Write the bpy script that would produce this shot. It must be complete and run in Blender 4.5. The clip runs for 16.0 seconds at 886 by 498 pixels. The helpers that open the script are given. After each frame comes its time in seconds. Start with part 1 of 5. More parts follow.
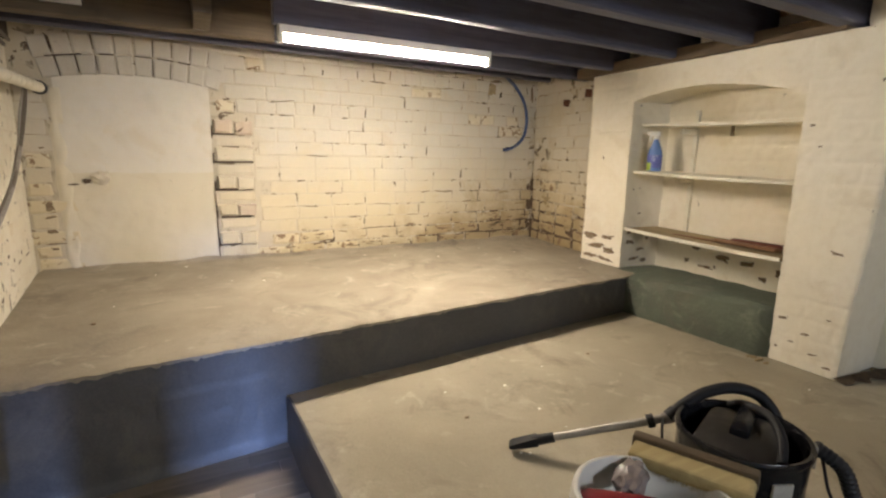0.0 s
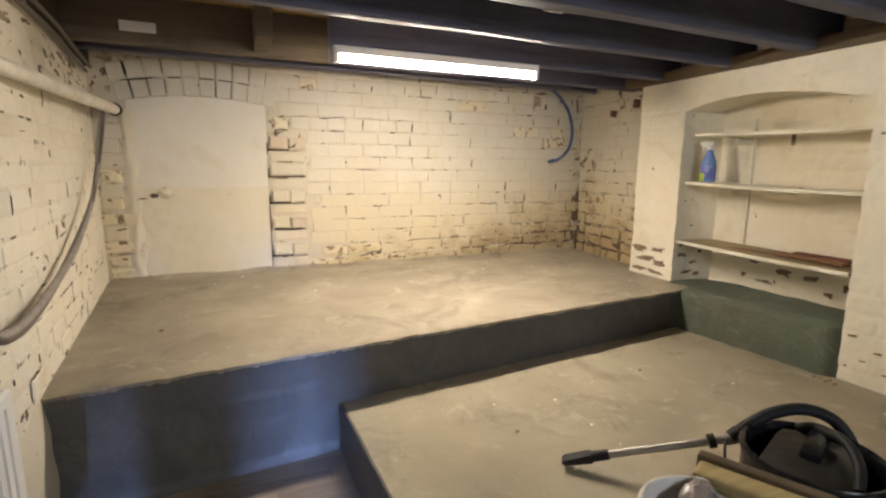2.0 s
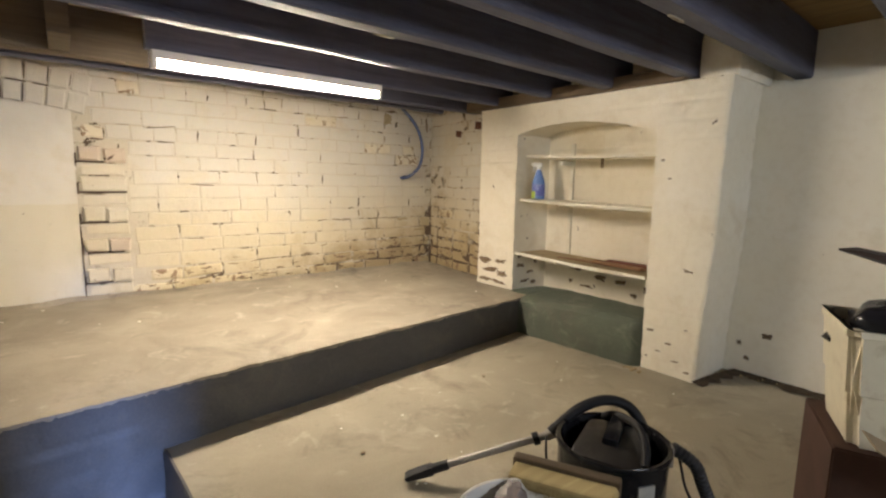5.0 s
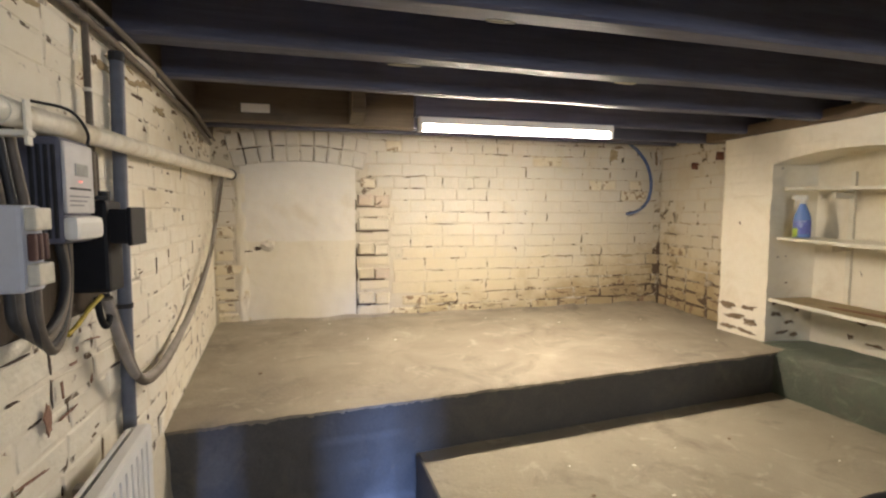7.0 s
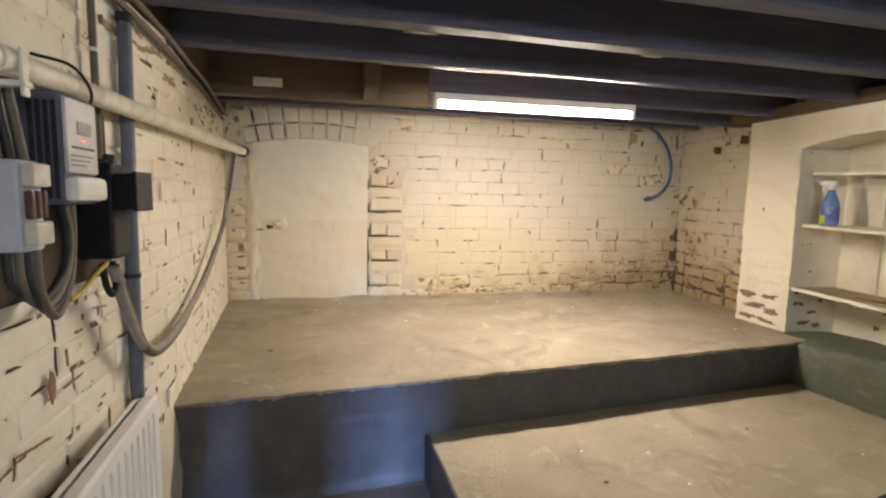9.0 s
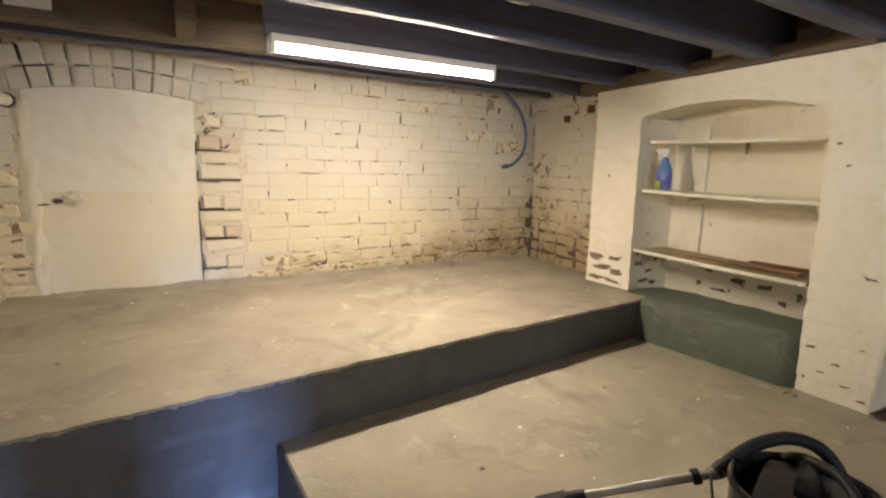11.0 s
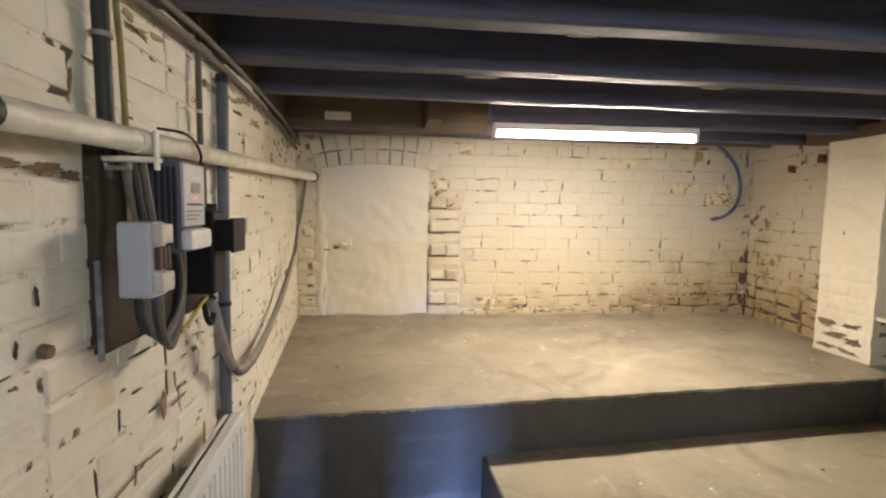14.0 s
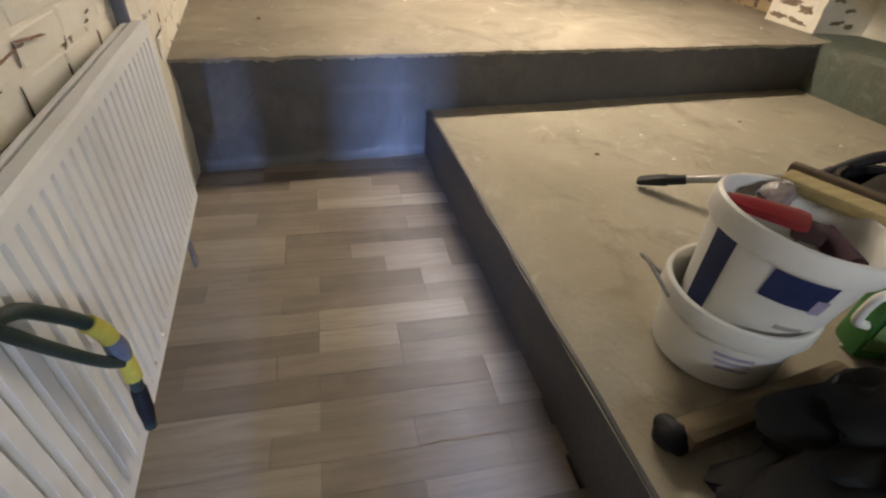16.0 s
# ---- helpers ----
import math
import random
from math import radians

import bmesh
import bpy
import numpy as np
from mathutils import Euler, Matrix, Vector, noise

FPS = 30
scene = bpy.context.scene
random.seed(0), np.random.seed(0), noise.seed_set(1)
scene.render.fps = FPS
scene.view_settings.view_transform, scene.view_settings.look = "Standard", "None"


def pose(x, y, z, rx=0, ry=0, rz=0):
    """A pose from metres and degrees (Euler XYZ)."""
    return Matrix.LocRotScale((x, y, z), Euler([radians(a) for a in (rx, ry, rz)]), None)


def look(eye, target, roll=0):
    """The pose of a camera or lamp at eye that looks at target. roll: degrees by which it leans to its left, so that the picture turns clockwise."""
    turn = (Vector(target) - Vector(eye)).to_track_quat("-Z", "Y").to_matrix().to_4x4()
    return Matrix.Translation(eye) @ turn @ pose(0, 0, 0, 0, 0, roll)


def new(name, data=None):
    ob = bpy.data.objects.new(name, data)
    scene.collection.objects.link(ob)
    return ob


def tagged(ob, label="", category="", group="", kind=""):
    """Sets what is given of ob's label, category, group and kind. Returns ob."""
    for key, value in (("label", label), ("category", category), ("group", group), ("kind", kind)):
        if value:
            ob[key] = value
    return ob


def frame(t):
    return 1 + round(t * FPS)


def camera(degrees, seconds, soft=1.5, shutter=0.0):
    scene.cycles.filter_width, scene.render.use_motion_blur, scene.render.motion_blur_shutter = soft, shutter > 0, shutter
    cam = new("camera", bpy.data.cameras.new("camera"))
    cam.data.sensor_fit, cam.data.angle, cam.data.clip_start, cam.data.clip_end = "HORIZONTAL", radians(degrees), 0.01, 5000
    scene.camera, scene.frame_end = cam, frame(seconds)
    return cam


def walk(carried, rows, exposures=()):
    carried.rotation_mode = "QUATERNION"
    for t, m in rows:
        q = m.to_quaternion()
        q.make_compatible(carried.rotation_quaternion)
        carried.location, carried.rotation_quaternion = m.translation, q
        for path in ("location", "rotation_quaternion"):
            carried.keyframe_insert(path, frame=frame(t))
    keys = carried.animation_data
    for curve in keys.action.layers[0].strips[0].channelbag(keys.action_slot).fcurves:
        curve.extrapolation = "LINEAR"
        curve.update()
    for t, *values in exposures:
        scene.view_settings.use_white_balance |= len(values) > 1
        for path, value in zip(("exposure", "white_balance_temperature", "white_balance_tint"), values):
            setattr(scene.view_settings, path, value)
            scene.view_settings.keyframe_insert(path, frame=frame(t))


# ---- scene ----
cam = camera(85.6, 16.0, soft=2.3)
PATH = [
    (0, (0.824, -3.359, 1.113), (1.723, -1.614, 0.732), 1.0),
    (0.5, (0.823, -3.359, 1.121), (1.685, -1.595, 0.741), 0.5),
    (1, (0.807, -3.353, 1.129), (1.614, -1.558, 0.775), 0.6),
    (1.5, (0.777, -3.348, 1.118), (1.54, -1.533, 0.766), 0.6),
    (2, (0.776, -3.358, 1.121), (1.531, -1.537, 0.784), 0.4),
    (2.5, (0.783, -3.368, 1.127), (1.555, -1.551, 0.81), 0.1),
    (3, (0.775, -3.373, 1.153), (1.604, -1.578, 0.85), -0.1),
    (3.5, (0.758, -3.38, 1.145), (1.755, -1.682, 0.797), 0.2),
    (3.7, (0.772, -3.389, 1.135), (1.85, -1.744, 0.773), 0.6),
    (5.8, (0.877, -3.405, 1.183), (2.116, -1.851, 0.959), 0.5),
    (6, (0.862, -3.393, 1.199), (1.992, -1.757, 0.98), -0.1),
    (6.5, (0.768, -3.407, 1.177), (1.517, -1.562, 0.995), -0.4),
    (7, (0.741, -3.446, 1.185), (1.205, -1.507, 1.032), 0.0),
    (7.5, (0.747, -3.48, 1.189), (1.195, -1.536, 1.053), 0.5),
    (8, (0.739, -3.48, 1.193), (1.19, -1.537, 1.053), 0.8),
    (8.5, (0.777, -3.428, 1.176), (1.211, -1.482, 1.017), 0.4),
    (9, (0.743, -3.401, 1.152), (1.16, -1.457, 0.941), 1.0),
    (9.5, (0.719, -3.37, 1.162), (1.372, -1.494, 0.927), 3.1),
    (10, (0.782, -3.156, 1.1), (1.613, -1.357, 0.831), 3.2),
    (10.2, (0.828, -3.099, 1.096), (1.779, -1.371, 0.761), 1.2),
    (12.3, (0.836, -3.391, 1.24), (1.748, -1.629, 0.99), -0.5),
    (12.5, (0.792, -3.417, 1.249), (1.544, -1.58, 1.002), -1.0),
    (13, (0.742, -3.463, 1.235), (1.185, -1.524, 1.029), 0.1),
    (13.5, (0.735, -3.468, 1.221), (0.999, -1.494, 1.037), 1.5),
    (14, (0.724, -3.471, 1.226), (0.905, -1.487, 1.057), 0.8),
    (14.5, (0.722, -3.476, 1.218), (0.92, -1.492, 1.056), 1.0),
    (15, (0.745, -3.463, 1.222), (1.052, -1.505, 0.956), 0.4),
    (15.5, (0.751, -3.438, 1.15), (1.129, -1.573, 0.535), 1.4),
    (15.7, (0.767, -3.447, 1.086), (1.125, -1.673, 0.236), 2.0),
    (16, (0.698, -3.439, 0.956), (1.103, -1.91, -0.268), 4.7),
]
walk(cam, [(t, look(eye, target, roll)) for t, eye, target, roll in PATH], [(0.0, 0.56), (2.0, 0.56), (3.7, 0.59), (5.8, 0.60), (7.0, 0.55), (9.0, 0.55), (12.5, 0.53), (15.0, 0.57), (15.5, 0.49), (16.0, 0.61)])

# world: a dim grey shell; cellar closed, daylight comes from an unseen passage behind
world = bpy.data.worlds.new("world")
scene.world = world
world.use_nodes = True
sky = world.node_tree.nodes.new("ShaderNodeTexSky")
sky.sky_type, sky.sun_disc, sky.sun_elevation, sky.sun_rotation = "NISHITA", False, 0.6, 0.4
world.node_tree.links.new(sky.outputs[0], world.node_tree.nodes["Background"].inputs["Color"])
world.node_tree.nodes["Background"].inputs["Strength"].default_value = 0.08
TUBE_POWER = 165.0
DOWN_POWER = 9.0
DAY_POWER = 640.0


def area(name, at, target, sx, sy, power, colour):
    data = bpy.data.lights.new(name, "AREA")
    data.shape, data.size, data.size_y, data.energy, data.color = "RECTANGLE", sx, sy, power, colour
    ob = new(name, data)
    ob.matrix_world = look(at, target)
    return ob


# the batten throws most of its light down
area("batten_light", (1.71, -1.1, 1.576), (1.71, -1.1, 0.0), 1.0, 0.036, DOWN_POWER, (1.0, 0.865, 0.71))
# daylight from behind the camera, placed at the end of an added passage
area("daylight", (0.85, -7.3, 0.80), (0.75, -1.6, 0.4), 0.17, 0.42, DAY_POWER, (0.30, 0.46, 1.0))

# unseen fill lamp, added in a rear wall opening to lift joists and walls
area("rear_window_sky", (1.9, -5.17, 1.42), (1.5, -1.0, 1.6), 0.78, 0.3, 17.0, (0.82, 0.89, 1.0))

# ---- levels and plan ----
LOW, MID, PLAT = 0.0, 0.2, 0.43
JOIST, BOARDS = 1.65, 1.86
BRICK_L, COURSE = 0.24, 0.0857


def left_x(y):
    """The left wall's face: it bends where the platform begins."""
    return -0.112 * y if y > -1.65 else 0.185 - 0.02 * (y + 1.65)


# ---- materials ----
def material(name, build, rough=0.85, metal=0.0):
    m = bpy.data.materials.new(name)
    m.use_nodes = True
    nt = m.node_tree
    b = nt.nodes["Principled BSDF"]
    b.inputs["Roughness"].default_value, b.inputs["Metallic"].default_value = rough, metal
    b.inputs["Specular IOR Level"].default_value = 0.3
    build(nt, b)
    return m


def coords(nt, space="Object"):
    n = nt.nodes.new("ShaderNodeTexCoord")
    return n.outputs[space]


def world_pos(nt):
    return nt.nodes.new("ShaderNodeNewGeometry").outputs["Position"]


def noise_of(nt, vec, scale, detail=5.0, rough=0.6, distort=0.0):
    n = nt.nodes.new("ShaderNodeTexNoise")
    n.inputs["Scale"].default_value, n.inputs["Detail"].default_value = scale, detail
    n.inputs["Roughness"].default_value, n.inputs["Distortion"].default_value = rough, distort
    nt.links.new(vec, n.inputs["Vector"])
    return n.outputs["Fac"]


def ramp(nt, fac, stops):
    n = nt.nodes.new("ShaderNodeValToRGB")
    e = n.color_ramp.elements
    while len(e) < len(stops):
        e.new(0.5)
    for el, (p, c) in zip(e, stops):
        el.position = p
        el.color = (*c, 1) if len(c) == 3 else c
    nt.links.new(fac, n.inputs["Fac"])
    return n.outputs["Color"]


def mask(nt, fac, lo, hi):
    return ramp(nt, fac, [(lo, (0, 0, 0)), (hi, (1, 1, 1))])


def mix(nt, fac, a, b, mode="MIX"):
    n = nt.nodes.new("ShaderNodeMix")
    n.data_type, n.blend_type = "RGBA", mode
    for sock, v in ((n.inputs[0], fac), (n.inputs[6], a), (n.inputs[7], b)):
        if isinstance(v, (int, float)):
            sock.default_value = v
        elif isinstance(v, tuple):
            sock.default_value = (*v, 1)
        else:
            nt.links.new(v, sock)
    return n.outputs[2]


def times(nt, a, b):
    n = nt.nodes.new("ShaderNodeMath")
    n.operation = "MULTIPLY"
    for sock, v in ((n.inputs[0], a), (n.inputs[1], b)):
        if isinstance(v, (int, float)):
            sock.default_value = v
        else:
            nt.links.new(v, sock)
    return n.outputs[0]


def random_of(nt):
    return nt.nodes.new("ShaderNodeObjectInfo").outputs["Random"]


def bump(nt, b, height, strength=0.3, dist=0.01):
    n = nt.nodes.new("ShaderNodeBump")
    n.inputs["Strength"].default_value, n.inputs["Distance"].default_value = strength, dist
    nt.links.new(height, n.inputs["Height"])
    nt.links.new(n.outputs[0], b.inputs["Normal"])


def base(nt, b, col):
    nt.links.new(col, b.inputs["Base Color"])


CREAM = (0.62, 0.555, 0.40)
CREAM_PALE = (0.66, 0.605, 0.475)
OCHRE = (0.50, 0.39, 0.20)
BARE = (0.10, 0.062, 0.04)


def painted(name, wear, stain, pale=CREAM_PALE, paint=CREAM, bare=BARE, grain=0.35, damp=False):
    """Old masonry paint: two creams, ochre damp stains, flaked spots down to the brick."""
    def build(nt, b):
        p = world_pos(nt)
        body = mix(nt, mask(nt, noise_of(nt, p, 1.6, 4), 0.35, 0.65), paint, pale)
        body = mix(nt, times(nt, mask(nt, noise_of(nt, p, 26, 4), 0.45, 0.75), 0.25), body, (0.66, 0.58, 0.42))
        st = times(nt, mask(nt, noise_of(nt, p, 2.3, 6, 0.65, 0.6), 0.62 - stain * 0.3, 0.86 - stain * 0.3), 0.55 + 0.3 * stain)
        body = mix(nt, st, body, OCHRE)
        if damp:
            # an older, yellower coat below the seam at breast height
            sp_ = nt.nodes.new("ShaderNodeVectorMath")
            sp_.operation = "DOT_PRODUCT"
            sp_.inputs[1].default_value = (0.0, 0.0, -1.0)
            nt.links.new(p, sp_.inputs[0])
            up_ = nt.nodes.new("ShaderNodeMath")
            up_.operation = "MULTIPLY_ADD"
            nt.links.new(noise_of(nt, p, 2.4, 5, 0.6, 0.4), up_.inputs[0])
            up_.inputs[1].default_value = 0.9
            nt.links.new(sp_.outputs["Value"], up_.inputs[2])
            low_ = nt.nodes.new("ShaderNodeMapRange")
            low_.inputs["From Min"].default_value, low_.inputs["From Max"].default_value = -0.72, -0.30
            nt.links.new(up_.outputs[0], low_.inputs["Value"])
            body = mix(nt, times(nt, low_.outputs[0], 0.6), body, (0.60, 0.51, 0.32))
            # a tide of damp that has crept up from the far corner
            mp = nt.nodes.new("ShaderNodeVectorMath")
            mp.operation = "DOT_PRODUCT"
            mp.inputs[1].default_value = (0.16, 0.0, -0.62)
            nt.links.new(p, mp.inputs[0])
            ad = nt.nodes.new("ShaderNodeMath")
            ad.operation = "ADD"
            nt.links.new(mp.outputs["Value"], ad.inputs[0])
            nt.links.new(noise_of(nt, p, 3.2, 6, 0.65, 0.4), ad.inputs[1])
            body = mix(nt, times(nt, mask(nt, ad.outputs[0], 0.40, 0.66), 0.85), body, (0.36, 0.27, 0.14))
        body = mix(nt, times(nt, random_of(nt), 0.12), body, (0.58, 0.50, 0.36))
        chip = times(nt, mask(nt, noise_of(nt, p, 17, 5, 0.6, 0.4), 0.72 - wear * 0.16, 0.745 - wear * 0.16),
                     mask(nt, noise_of(nt, p, 3.1, 3), 0.5 - wear * 0.15, 0.6 - wear * 0.15))
        base(nt, b, mix(nt, chip, body, bare))
        bump(nt, b, mix(nt, 0.5, noise_of(nt, p, 38, 6), noise_of(nt, p, 9, 4)), grain, 0.012)
    return material(name, build, 0.62)


def mortar(name, dark, pale=(0.57, 0.525, 0.42), dull=(0.47, 0.405, 0.295)):
    """Joints, partly filled with paint and partly open and black, washed out where the damp has risen."""
    def build(nt, b):
        p = world_pos(nt)
        tide = nt.nodes.new("ShaderNodeVectorMath")
        tide.operation = "DOT_PRODUCT"
        tide.inputs[1].default_value = (0.16, 0.0, -0.62)
        nt.links.new(p, tide.inputs[0])
        wet = nt.nodes.new("ShaderNodeMapRange")
        wet.inputs["From Min"].default_value, wet.inputs["From Max"].default_value = -0.16, 0.22
        wet.inputs["To Max"].default_value = 0.17
        nt.links.new(tide.outputs["Value"], wet.inputs["Value"])
        n1 = nt.nodes.new("ShaderNodeMath")
        n1.operation = "ADD"
        nt.links.new(noise_of(nt, p, 13, 4, 0.6, 0.8), n1.inputs[0])
        nt.links.new(wet.outputs[0], n1.inputs[1])
        n2 = nt.nodes.new("ShaderNodeMath")
        n2.operation = "ADD"
        nt.links.new(noise_of(nt, p, 2.1, 3), n2.inputs[0])
        nt.links.new(wet.outputs[0], n2.inputs[1])
        open_ = times(nt, mask(nt, n1.outputs[0], 0.60 - dark * 0.16, 0.645 - dark * 0.16),
                      mask(nt, n2.outputs[0], 0.50 - dark * 0.12, 0.60 - dark * 0.12))
        cream = mix(nt, noise_of(nt, p, 12, 4), pale, dull)
        base(nt, b, mix(nt, open_, cream, (0.115, 0.082, 0.055)))
        bump(nt, b, noise_of(nt, p, 45, 5), 0.4, 0.01)
    return material(name, build, 0.9)


def concrete(name, a, c, pale, rough=0.8, amount=0.5, relief=0.3):
    def build(nt, b):
        p = world_pos(nt)
        col = mix(nt, mask(nt, noise_of(nt, p, 1.8, 6, 0.6, 0.5), 0.35, 0.68), a, c)
        col = mix(nt, times(nt, mask(nt, noise_of(nt, p, 6.5, 6, 0.7, 0.8), 0.58, 0.67), amount), col, pale)
        col = mix(nt, times(nt, mask(nt, noise_of(nt, p, 2.6, 6, 0.7, 0.9), 0.56, 0.70), amount * 0.7), col, pale)
        col = mix(nt, times(nt, mask(nt, noise_of(nt, p, 3.3, 6, 0.7, 0.8), 0.54, 0.70), 0.6), col, (0.13, 0.115, 0.09))
        col = mix(nt, times(nt, noise_of(nt, p, 120, 3), 0.35), col, (0.2, 0.18, 0.15))
        base(nt, b, col)
        bump(nt, b, mix(nt, 0.4, noise_of(nt, p, 60, 6), noise_of(nt, p, 6, 5)), relief, 0.012)
    return material(name, build, rough)


def plain(name, col, rough=0.5, metal=0.0, vary=0.18, scale=25.0, grit=0.08, dirt=None):
    def build(nt, b):
        p = coords(nt)
        dark = tuple(c * (1 - vary * 2) for c in col)
        c = mix(nt, mask(nt, noise_of(nt, p, scale, 5), 0.3, 0.75), col, dark)
        if dirt:
            c = mix(nt, times(nt, mask(nt, noise_of(nt, p, scale * 0.35, 5, 0.65, 0.5), 0.52, 0.68), 0.7), c, dirt)
        base(nt, b, c)
        bump(nt, b, noise_of(nt, p, scale * 6, 4), grit, 0.004)
    return material(name, build, rough, metal)


def wood(name, a, c, rough=0.75, axis=0, dirt=0.3):
    def build(nt, b):
        mp = nt.nodes.new("ShaderNodeMapping")
        s = [28.0, 28.0, 28.0]
        s[axis] = 1.6
        mp.inputs["Scale"].default_value = s
        nt.links.new(world_pos(nt), mp.inputs["Vector"])
        g = noise_of(nt, mp.outputs[0], 1.4, 6, 0.65, 0.6)
        col = mix(nt, mask(nt, g, 0.3, 0.72), a, c)
        col = mix(nt, times(nt, random_of(nt), 0.35), col, tuple(x * 0.5 for x in a))
        col = mix(nt, times(nt, mask(nt, noise_of(nt, world_pos(nt), 4, 5), 0.5, 0.7), dirt), col, (0.05, 0.04, 0.03))
        base(nt, b, col)
        bump(nt, b, g, 0.3, 0.006)
    return material(name, build, rough)


def glow(name, col, strength):
    m = bpy.data.materials.new(name)
    m.use_nodes = True
    b = m.node_tree.nodes["Principled BSDF"]
    b.inputs["Base Color"].default_value = (0.9, 0.9, 0.9, 1)
    b.inputs["Emission Color"].default_value = (*col, 1)
    b.inputs["Emission Strength"].default_value = strength
    return m


# back wall cream is darkened in its colour to offset the tube's hot spot
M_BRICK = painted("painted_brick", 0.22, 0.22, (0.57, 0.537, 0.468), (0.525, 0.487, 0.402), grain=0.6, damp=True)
M_BRICK_LEFT = painted("whiter_painted_brick", 0.24, 0.22, (0.80, 0.765, 0.67), (0.77, 0.72, 0.59), grain=0.8)
M_BRICK_LEFT_WORN = painted("flaking_whiter_brick", 0.55, 0.4, (0.78, 0.74, 0.64), (0.74, 0.68, 0.55), bare=(0.20, 0.10, 0.06))
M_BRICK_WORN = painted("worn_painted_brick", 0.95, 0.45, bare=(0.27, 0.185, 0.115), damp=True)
# plaster cream lifted in colour to replace light missing on the breast
CREAM_LIFTED, CREAM_LIFTED_PALE = (0.83, 0.77, 0.62), (0.86, 0.82, 0.71)
M_PLASTER = painted("painted_plaster", 0.0, 0.10, CREAM_LIFTED_PALE, CREAM_LIFTED, grain=0.15)
M_INFILL = painted("old_plaster_infill", 0.05, 0.10, (0.665, 0.635, 0.57), (0.645, 0.605, 0.52), grain=0.25)
M_INFILL_LOW = painted("yellowed_plaster_infill", 0.3, 0.3, (0.655, 0.61, 0.50), (0.63, 0.58, 0.45), grain=0.3)
M_CHIPPED = painted("chipped_painted_plaster", 0.15, 0.15, CREAM_LIFTED_PALE, CREAM_LIFTED, grain=0.25)
M_RAW_BRICK = painted("bare_brick", 0.55, 0.15, paint=(0.44, 0.34, 0.26), pale=(0.58, 0.51, 0.42))
M_MORTAR = mortar("mortar", 0.34)
M_MORTAR_LEFT = mortar("whitewashed_mortar", 0.30, (0.79, 0.745, 0.64), (0.70, 0.64, 0.52))
M_SLAB = concrete("platform_concrete", (0.385, 0.335, 0.25), (0.235, 0.20, 0.15), (0.54, 0.475, 0.365), amount=0.5, relief=0.45)
M_SLAB_MID = concrete("middle_concrete", (0.415, 0.365, 0.265), (0.31, 0.275, 0.20), (0.58, 0.51, 0.38), amount=0.45, relief=0.4)
M_RISER = concrete("dark_riser_paint", (0.075, 0.074, 0.074), (0.055, 0.055, 0.057), (0.12, 0.12, 0.12), 0.5, 0.25)
M_GREEN = concrete("green_render", (0.12, 0.148, 0.105), (0.082, 0.104, 0.076), (0.23, 0.25, 0.185), 0.8, 0.55, 1.0)
# the blue cast of lamp glare is mixed into the joists' own colour
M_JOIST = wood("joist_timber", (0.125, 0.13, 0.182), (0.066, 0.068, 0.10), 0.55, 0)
M_WALL_TOP_DARK = wood("wall_top_dark", (0.06, 0.048, 0.034), (0.03, 0.024, 0.018), 0.8, 1)
M_JOIST_PALE = wood("brown_timber", (0.155, 0.12, 0.08), (0.085, 0.066, 0.046), 0.7, 0, 0.6)
M_BOARD = wood("floor_boards", (0.42, 0.28, 0.11), (0.24, 0.15, 0.06), 0.8, 1)
M_PLATE = wood("wall_plate_timber", (0.17, 0.125, 0.08), (0.10, 0.072, 0.045), 0.8, 1)
M_WHITE = plain("white_gloss", (0.80, 0.79, 0.74), 0.35, vary=0.05, scale=9)
M_SHELF = plain("painted_shelf", (0.82, 0.78, 0.65), 0.45, vary=0.06, scale=8, dirt=(0.62, 0.53, 0.36))
M_BLACK = plain("black_plastic", (0.010, 0.010, 0.012), 0.62, vary=0.25)
M_DARK = plain("dark_plastic", (0.035, 0.035, 0.038), 0.5, vary=0.25)
M_STEEL = plain("dull_steel", (0.36, 0.34, 0.31), 0.5, 0.85, vary=0.15)
M_BLUEHOSE = plain("blue_plastic_pipe", (0.075, 0.115, 0.25), 0.4, vary=0.2, dirt=(0.3, 0.3, 0.32))
M_CONDUIT = plain("grey_conduit", (0.14, 0.155, 0.20), 0.5, vary=0.15)
M_PIPE = plain("painted_pipe", (0.80, 0.76, 0.65), 0.4, vary=0.12, scale=22, grit=0.5, dirt=(0.52, 0.44, 0.30))
M_METER = plain("meter_grey", (0.48, 0.50, 0.56), 0.4, vary=0.06)
M_CABLE = plain("grey_cable", (0.15, 0.125, 0.10), 0.55, vary=0.15, scale=40)


# ---- mesh helpers ----
def finish(bm, name, mat, smooth=False):
    bmesh.ops.recalc_face_normals(bm, faces=bm.faces)
    me = bpy.data.meshes.new(name)
    bm.to_mesh(me)
    bm.free()
    me.materials.append(mat)
    if smooth:
        me.polygons.foreach_set("use_smooth", [True] * len(me.polygons))
        me.set_sharp_from_angle(angle=radians(38))
    return me


def part(name, bm, mat, parent=None, label="", smooth=False):
    ob = new(name, finish(bm, name, mat, smooth))
    ob.parent = parent
    if label:
        ob["label"] = label
    return ob


def thing(name, at, label, category, group="", kind="", turn=0.0):
    ob = new(name)
    ob.empty_display_size = 0.05
    ob.matrix_world = pose(*at, 0, 0, turn)
    return tagged(ob, label, category, group, kind)


